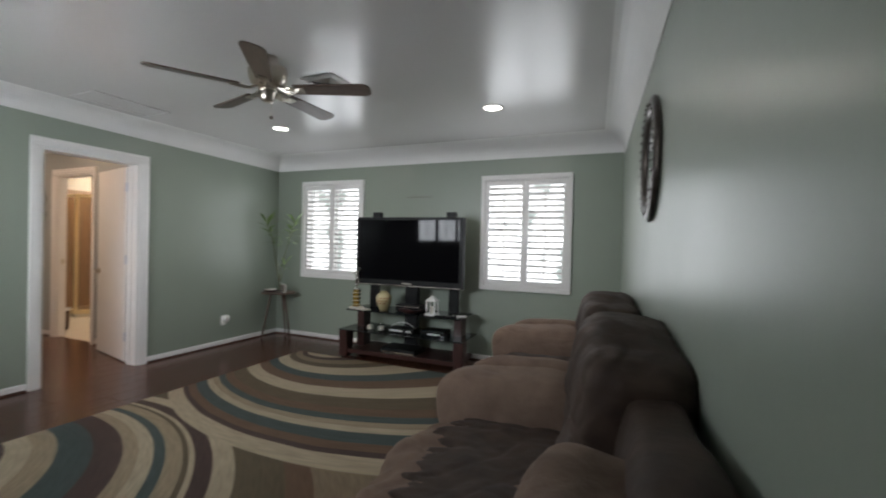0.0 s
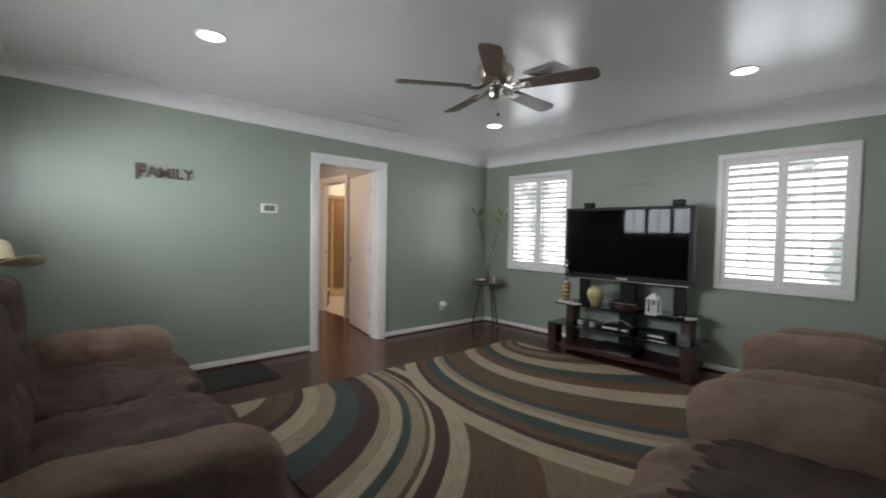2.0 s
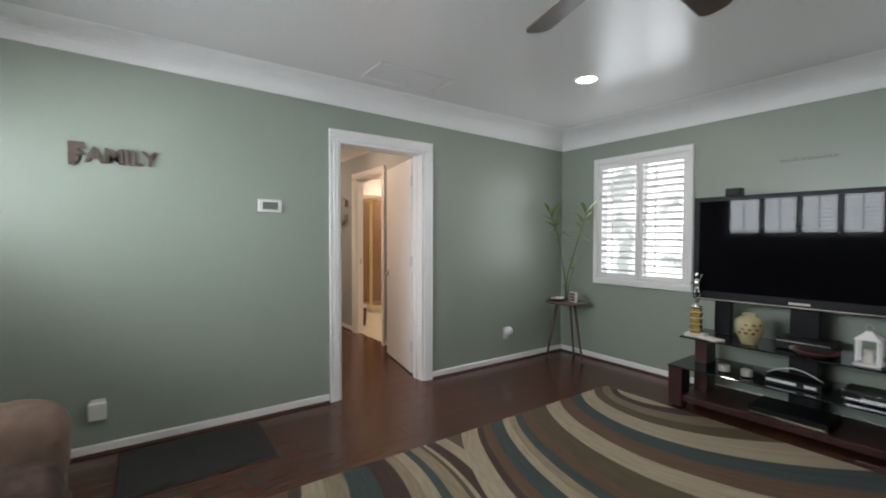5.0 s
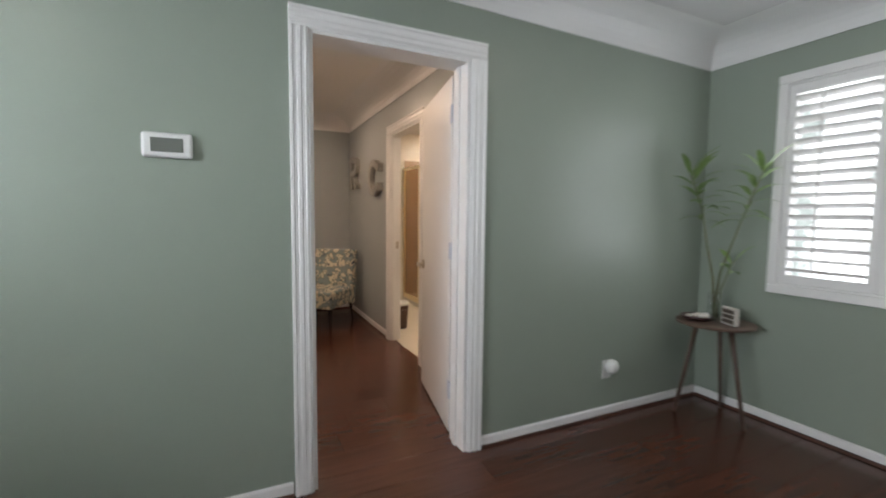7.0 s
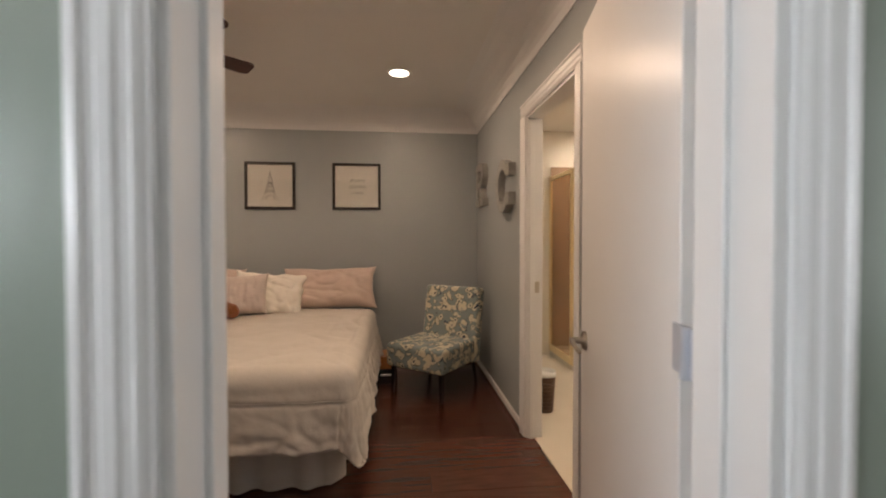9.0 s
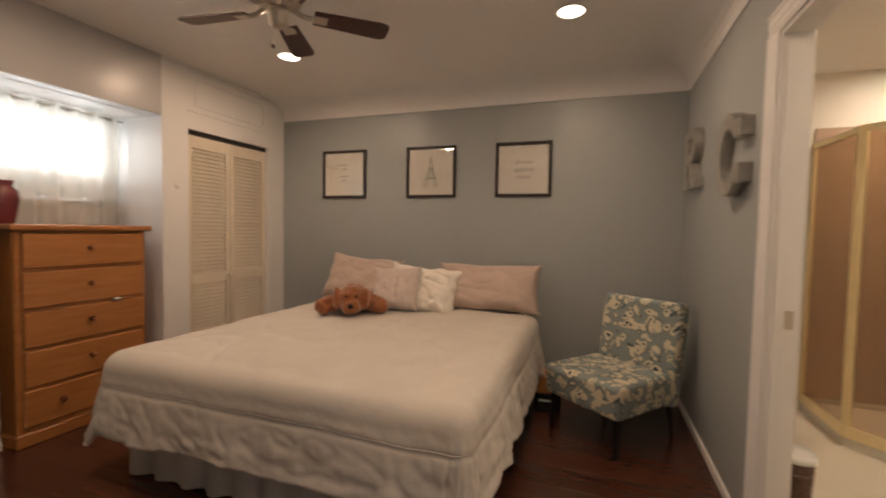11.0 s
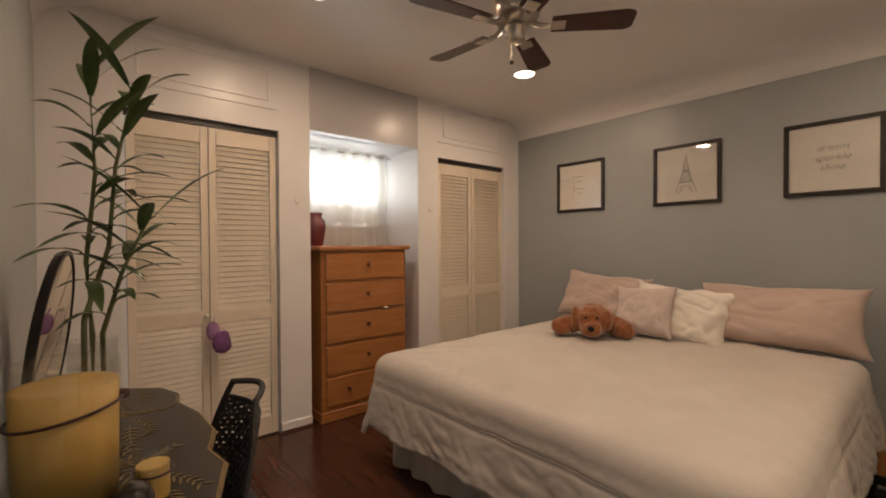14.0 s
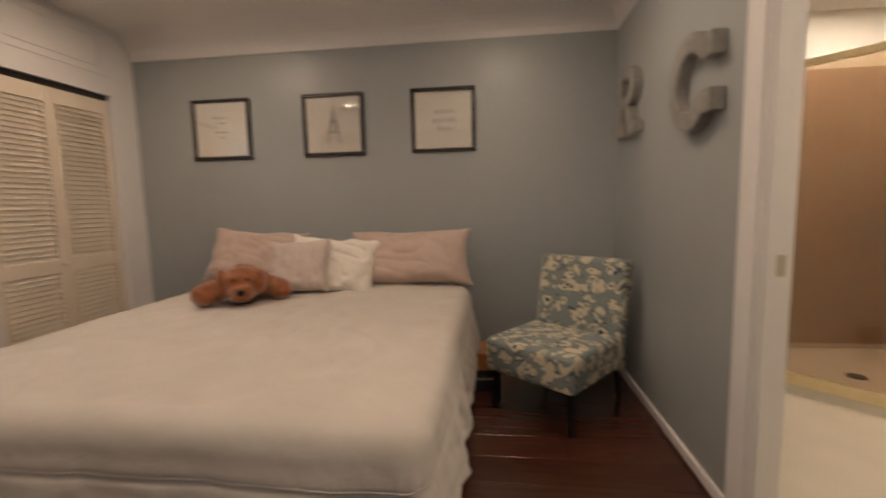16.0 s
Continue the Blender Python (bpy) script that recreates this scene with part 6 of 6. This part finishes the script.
# ---- metal letters ----
def letter(outlines, x, z, label):
    """A deep sheet-metal letter: strokes with a raised rim round a sunken face. Each outline is a closed list of (across, up) pairs."""
    t = thing("metal_letter", label, "wall letter", "two metal letters", at=pose(x, Y_C - 0.002, z, 90, 0, 0) @ Matrix.Diagonal((0.68, 0.79, 0.9, 1)))
    for name, depth, inset, material in (("letter_body", 0.058, 0.0, M_ZINC), ("letter_face", 0.064, 0.014, M_ZINC_FACE)):
        bm = bmesh.new()
        for pts in outlines:
            n = len(pts)
            P = [Vector(p) for p in pts]
            turn = sum(P[i].x * P[(i + 1) % n].y - P[(i + 1) % n].x * P[i].y for i in range(n))
            Q = []
            for i in range(n):
                a, b = (P[i] - P[i - 1]).normalized(), (P[(i + 1) % n] - P[i]).normalized()
                m = Vector((-a.y - b.y, a.x + b.x)).normalized() * (1 if turn > 0 else -1)
                Q.append(P[i] + m * inset)
            lo, hi = [bm.verts.new((q.x, q.y, 0.0)) for q in Q], [bm.verts.new((q.x, q.y, depth if inset == 0 else 0.0585)) for q in Q]
            for i in range(n):
                k = (i + 1) % n
                bm.faces.new((lo[i], lo[k], hi[k], hi[i]))
            bm.faces.new(lo[::-1]), bm.faces.new(hi)
        part(name, bm, material, t)
    return t


def arc(rx, ry, a0, a1, n, cx=0.0, cy=0.0):
    return [(cx + rx * math.cos(radians(a0 + (a1 - a0) * i / n)), cy + ry * math.sin(radians(a0 + (a1 - a0) * i / n))) for i in range(n + 1)]


c_shape = arc(0.275, 0.245, 48, 312, 28) + [(0.285, -0.18), (0.285, -0.075), (0.175, -0.075)] + arc(0.165, 0.150, 325, 35, 24) + [(0.175, 0.075), (0.285, 0.075), (0.285, 0.18)]
letter([c_shape], -7.04, 1.65, "large galvanised metal letter C on the wall")
r_bowl = [(-0.10, 0.25)] + arc(0.17, 0.145, 90, -90, 14, 0.08, 0.105) + [(-0.10, -0.04), (-0.10, 0.04)] + arc(0.065, 0.06, -90, 90, 8, 0.08, 0.105) + [(-0.10, 0.17)]
letter([[(-0.27, -0.25), (-0.05, -0.25), (-0.05, -0.17), (-0.102, -0.17), (-0.102, 0.25), (-0.27, 0.25), (-0.27, 0.17), (-0.215, 0.17), (-0.215, -0.17), (-0.27, -0.17)], r_bowl, [(0.0, -0.042), (0.11, -0.045), (0.18, -0.17), (0.27, -0.17), (0.27, -0.25), (0.11, -0.25)]], -7.92, 1.77, "large galvanised metal letter R on the wall")

ceiling_fan(-6.41, 1.01, ZB, 2.325, 0.55, 60, M_MAHOG, "nickel ceiling fan with five dark mahogany blades", "square")

# ---- lacquer table and what stands on it ----
lt = thing("lacquer_table", "black lacquer table painted with gold plants", "table")
top = bmesh.new()
outline = [(-4.66, 0.40), (-4.84, 0.40), (-4.90, 0.425), (-5.00, 0.50), (-5.035, 0.60), (-5.02, 0.70), (-5.055, 0.86), (-5.06, 1.02), (-5.02, 1.14), (-5.035, 1.24), (-4.98, 1.40), (-4.66, 1.43)]
vs = [[top.verts.new((x, y, z)) for x, y in outline] for z in (0.728, 0.75)]
top.faces.new(vs[0]), top.faces.new(vs[1])
for i in range(len(outline)):
    j = (i + 1) % len(outline)
    top.faces.new((vs[0][i], vs[0][j], vs[1][j], vs[1][i]))
part("tabletop", top, M_LACQ, lt)
eb = bmesh.new()
tube(eb, [(x, y, 0.739) for x, y in outline[1:]], 0.0115, 6)
part("edge_band", eb, M_GILT, lt, "worn gold edge")
for a, b in ((-4.70, 0.46), (-4.94, 0.52), (-4.70, 1.32), (-4.94, 1.30)):
    part("leg", rod(bmesh.new(), (a, b, 0.728), (a, b, 0), 0.022, 0.014, 10), M_LACQ, lt, smooth=True)
rng = random.Random(21)
for k in range(17):   # gold sprigs: a bent stem with paired leaves
    x, y, a = -4.98 + 0.25 * rng.random(), 0.47 + 0.052 * k, rng.gauss(2.2, 0.5)
    L, bend = 0.09 + 0.07 * rng.random(), rng.gauss(0, 0.5)
    mo = bmesh.new()
    at, pts = Vector((x, y, 0.7508)), []
    for i in range(7):
        pts.append(at.copy())
        d = Vector((math.cos(a + bend * i / 6), math.sin(a + bend * i / 6), 0))
        at = at + d * L / 6
        if -5.01 < at.x < -4.68:
            for sd in (-1, 1):
                q = a + bend * i / 6 + sd * (0.6 + 0.3 * rng.random())
                leaf_mesh(mo, at, at + Vector((math.cos(q), math.sin(q), 0)) * (0.018 + 0.020 * rng.random()), 0.0042, 0.0, 3)
    tube(mo, pts, 0.0011, 4)
    part("painted_sprig", mo, M_GILT, lt)

bamboo("bamboo_plant", "tall lucky bamboo with dark green leaves in glass", pose(-4.80, 0.99, 0.7505),
       [([(0, 0, 0.02), (0.0, 0.0, 0.30), (0.01, -0.01, 0.48), (-0.01, 0.0, 0.70), (0.0, 0.0, 0.95)], 20),
        ([(0.02, 0.01, 0.02), (0.015, 0.0, 0.34), (-0.035, 0.0, 0.52), (-0.05, 0.01, 0.72), (-0.09, 0.0, 0.92)], 20),
        ([(-0.02, 0.0, 0.02), (-0.02, 0.0, 0.30), (-0.06, 0.0, 0.45), (-0.12, 0.02, 0.60)], 14)], M_GREEN_LEAF, 5, 0.15, (0.06, 0.29), 0.019, (-9, 0.13, 9))
om = thing("table_mirror", "oval mirror with a black back leaning on the wall", "mirror", at=pose(-4.715, 0.74, 1.0, 0, 0, -14) @ pose(0, 0, 0, 0, -98, 0))
part("mirror_glass", lathe(bmesh.new(), [(0, 0.0), (0.25, 0.0), (0.25, 0.006), (0, 0.006)], n=48), M_MIRROR, om).matrix_basis = Matrix.Diagonal((1, 0.5, 1, 1))
part("mirror_back", lathe(bmesh.new(), [(0, -0.014), (0.255, -0.014), (0.262, 0.0), (0.262, 0.008), (0.2505, 0.009), (0.2505, -0.001), (0, -0.001)], n=48), M_FRAME, om, "black oval frame").matrix_basis = Matrix.Diagonal((1, 0.5, 1, 1))

cd = thing("jar_candle", "large yellow candle in a glass jar tied with cord", "candle", at=pose(-4.752, 1.225, 0.7505))
part("jar", lathe(bmesh.new(), [(0.080, 0), (0.087, 0.008), (0.090, 0.27), (0.088, 0.292), (0.085, 0.292), (0.0865, 0.27), (0.0835, 0.012), (0, 0.010)], n=48), M_GLASS, cd, "clear glass jar", True)
part("wax", lathe(bmesh.new(), [(0.0825, 0.013), (0.0855, 0.245), (0.075, 0.241), (0, 0.239)], n=48), M_WAX, cd, "yellow wax", True)
part("cord", tube(bmesh.new(), [(0.0925 * math.cos(q * math.pi / 16), 0.0925 * math.sin(q * math.pi / 16), 0.195 - 0.014 * math.cos(q * math.pi / 16)) for q in range(32)], 0.0032, 6, True), M_STAND, cd, "thin brown cord", True)
part("knot", blob(bmesh.new(), (-0.093, 0.015, 0.209), (0.011, 0.011, 0.011), 1, 10, 8), M_STAND, cd)
c2 = thing("jar_candle", "small amber candle jar tied with cord", "candle", at=pose(-4.885, 1.315, 0.7505))
part("jar", lathe(bmesh.new(), [(0.030, 0), (0.034, 0.006), (0.034, 0.112), (0.031, 0.112), (0.030, 0.008), (0, 0.007)], n=28), M_GLASS, c2, smooth=True)
part("wax", lathe(bmesh.new(), [(0.0295, 0.009), (0.0295, 0.075), (0, 0.074)], n=28), M_WAX, c2)
part("cord", tube(bmesh.new(), [(0.0365 * math.cos(q * math.pi / 10), 0.0365 * math.sin(q * math.pi / 10), 0.06) for q in range(20)], 0.0022, 6, True), M_STAND, c2)
pf_ = thing("trinket_box", "dark domed trinket box with gold specks", "trinket box", at=pose(-4.845, 1.385, 0.7505))
part("box_base", lathe(bmesh.new(), [(0.030, 0), (0.034, 0.004), (0.034, 0.04), (0, 0.04)], n=24), M_LACQ, pf_, smooth=True)
part("domed_lid", lathe(bmesh.new(), [(0.035, 0.0405), (0.035, 0.046), (0.028, 0.066), (0.014, 0.076), (0, 0.079)], n=24), M_LACQ, pf_, smooth=True)

# ---- woven chair by the table ----
wc = thing("woven_chair", "black woven chair with a handle hole in its back", "chair", at=pose(-5.035, 0.875, 0, 0, 0, 0))
part("seat", cushion(bmesh.new(), -0.18, -0.20, 0.40, 0.22, 0.20, 0.46, 0.3, 0.005), M_BAG, wc, smooth=True)
for a, b in ((-0.16, -0.17), (-0.16, 0.17), (0.19, -0.17), (0.19, 0.17)):
    part("leg", rod(bmesh.new(), (a, b, 0.42), (a * 1.15, b * 1.1, 0), 0.014, 0.011, 10), M_BAG, wc, smooth=True)


def back_point(v, h):
    """A place on the curved back: v across (-1 to 1), h up (0 to 1)."""
    half = 0.235 - 0.11 * h ** 2.2
    return Vector((-0.10 - 0.10 * h + 0.05 * v * v, v * half, 0.42 + 0.375 * h))


for k in range(36):
    h = k / 36 * 0.84
    part("strand", tube(bmesh.new(), [back_point(-1 + 2 * i / 12, h) + Vector((0.005 * (-1) ** (i + k), 0, 0)) for i in range(13)], 0.0044, 4), M_BAG, wc)
for k in range(27):
    v = -1 + 2 * k / 26
    part("strand", tube(bmesh.new(), [back_point(v, 0.84 * i / 14) + Vector((0.005 * (-1) ** (i + k + 1), 0, 0)) for i in range(15)], 0.0044, 4), M_BAG, wc)
part("back_frame", tube(bmesh.new(), [back_point(-1, i / 12) for i in range(13)] + [back_point(-1 + 0.2 * i, 1 + 0.035 * math.sin(math.pi * i / 10)) for i in range(1, 10)] + [back_point(1, 1 - i / 12) for i in range(13)], 0.010, 8), M_BAG, wc, smooth=True)
part("back_rail", tube(bmesh.new(), [back_point(-1 + 0.2 * i, 0.85) for i in range(11)], 0.008, 8), M_BAG, wc, smooth=True)

# ---- bathroom ----
sh = thing("shower_enclosure", "corner shower with brass frame and smoked glass", "shower")
A, Bp, S0, S1 = (-7.90, 3.98), (-7.32, 4.52), (-8.49, 3.98), (-7.32, 5.09)
pan = bmesh.new()
loop = [S0, A, Bp, S1, (-8.49, 5.09)]
v0, v1 = [pan.verts.new((x, y, 0.004)) for x, y in loop], [pan.verts.new((x, y, 0.06)) for x, y in loop]
pan.faces.new(v0), pan.faces.new(v1)
for i in range(5):
    j = (i + 1) % 5
    pan.faces.new((v0[i], v0[j], v1[j], v1[i]))
part("shower_pan", pan, M_PAN, sh, "white shower pan")
part("drain", lathe(bmesh.new(), [(0.055, 0.0605), (0.055, 0.064), (0, 0.064)], (-7.95, 4.50, 0), 24), M_BRONZE, sh, "dark round drain")
for p, q in ((S0, A), (A, Bp), (Bp, S1)):
    bm = bmesh.new()
    d = Vector((q[0] - p[0], q[1] - p[1], 0))
    L, ang = d.length, math.degrees(math.atan2(d.y, d.x))
    for a, b, c, e in ((0, L, 0.06, 0.13), (0, L, 1.90, 1.94), (0.0, 0.028, 0.13, 1.90), (L - 0.028, L, 0.13, 1.90)):
        box(bm, a, -0.014, c, b, 0.014, e, 0.003)
    fo = part("panel_frame", bm, M_GOLD, sh, "brass frame")
    fo.matrix_basis = pose(p[0], p[1], 0, 0, 0, ang)
    g = part("glass_panel", B(0.028, -0.003, 0.13, L - 0.028, 0.003, 1.90), M_FROST, sh, "smoked glass")
    g.matrix_basis = pose(p[0], p[1], 0, 0, 0, ang)
    g.visible_shadow = False
part("shower_wall", B(-8.498, 3.98, 0.10, -8.485, 5.095, 2.05), M_SHOWER, sh, "tan shower wall panel")
part("shower_wall", B(-8.485, 5.085, 0.10, -7.32, 5.098, 2.05), M_SHOWER, sh, "tan shower wall panel")
part("shower_head", rod(bmesh.new(), (-7.75, 4.98, 1.86), (-7.75, 4.86, 1.80), 0.02, 0.045, 16), M_NICKEL, sh, smooth=True)
part("shower_arm", tube(bmesh.new(), [(-7.75, 5.085, 1.90), (-7.75, 5.03, 1.90), (-7.75, 4.98, 1.86)], 0.010, 8), M_NICKEL, sh, smooth=True)
wb = thing("waste_basket", "round brown wicker waste basket with a plastic liner", "waste basket", at=pose(-7.0, 3.40, 0.0045) @ Matrix.Diagonal((0.62, 0.62, 1.05, 1)))
part("basket", lathe(bmesh.new(), [(0.085, 0), (0.09, 0.01), (0.115, 0.25), (0.118, 0.262), (0.108, 0.262), (0.083, 0.012), (0, 0.010)], n=32), M_WICKER, wb, smooth=True)
for k in range(9):
    part("weave_ring", tube(bmesh.new(), [((0.091 + 0.0028 * k) * math.cos(q * math.pi / 12), (0.091 + 0.0028 * k) * math.sin(q * math.pi / 12), 0.018 + 0.027 * k) for q in range(24)], 0.0055, 5, True), M_WICKER, wb, smooth=True)
part("liner", lathe(bmesh.new(), [(0.110, 0.20), (0.112, 0.27), (0.120, 0.285), (0.123, 0.25), (0.121, 0.25), (0.118, 0.28), (0.108, 0.266)], n=24), M_PLASTIC, wb, "crumpled plastic liner", True)

# ---- floor planks ----
def planks():
    w, ln = 0.19, 1.83
    rng = random.Random(5)
    me = bpy.data.meshes.new("plank")
    bm = B(-w / 2 + 0.0008, -ln / 2 + 0.0008, -0.006, w / 2 - 0.0008, ln / 2 - 0.0008, 0.0, 0.0012)
    bmesh.ops.recalc_face_normals(bm, faces=bm.faces)
    bm.to_mesh(me)
    bm.free()
    me.materials.append(M_PLANK)
    x = X_BED - 0.05
    while x < 0.45:
        lo, stop = (YS - 0.1, YN + 0.1) if x > XB - 0.1 else (-1.0, Y_C + 0.08)
        y = lo - rng.random() * ln * 0.8
        while y < stop:
            a, b = max(y, lo), min(y + ln, stop)
            if b - a > 0.05:
                share("plank", me, floor, pose(x + w / 2, (a + b) / 2, 0.0) @ Matrix.Diagonal((1, (b - a) / ln, 1, 1)))
            y += ln
        x += w


planks()
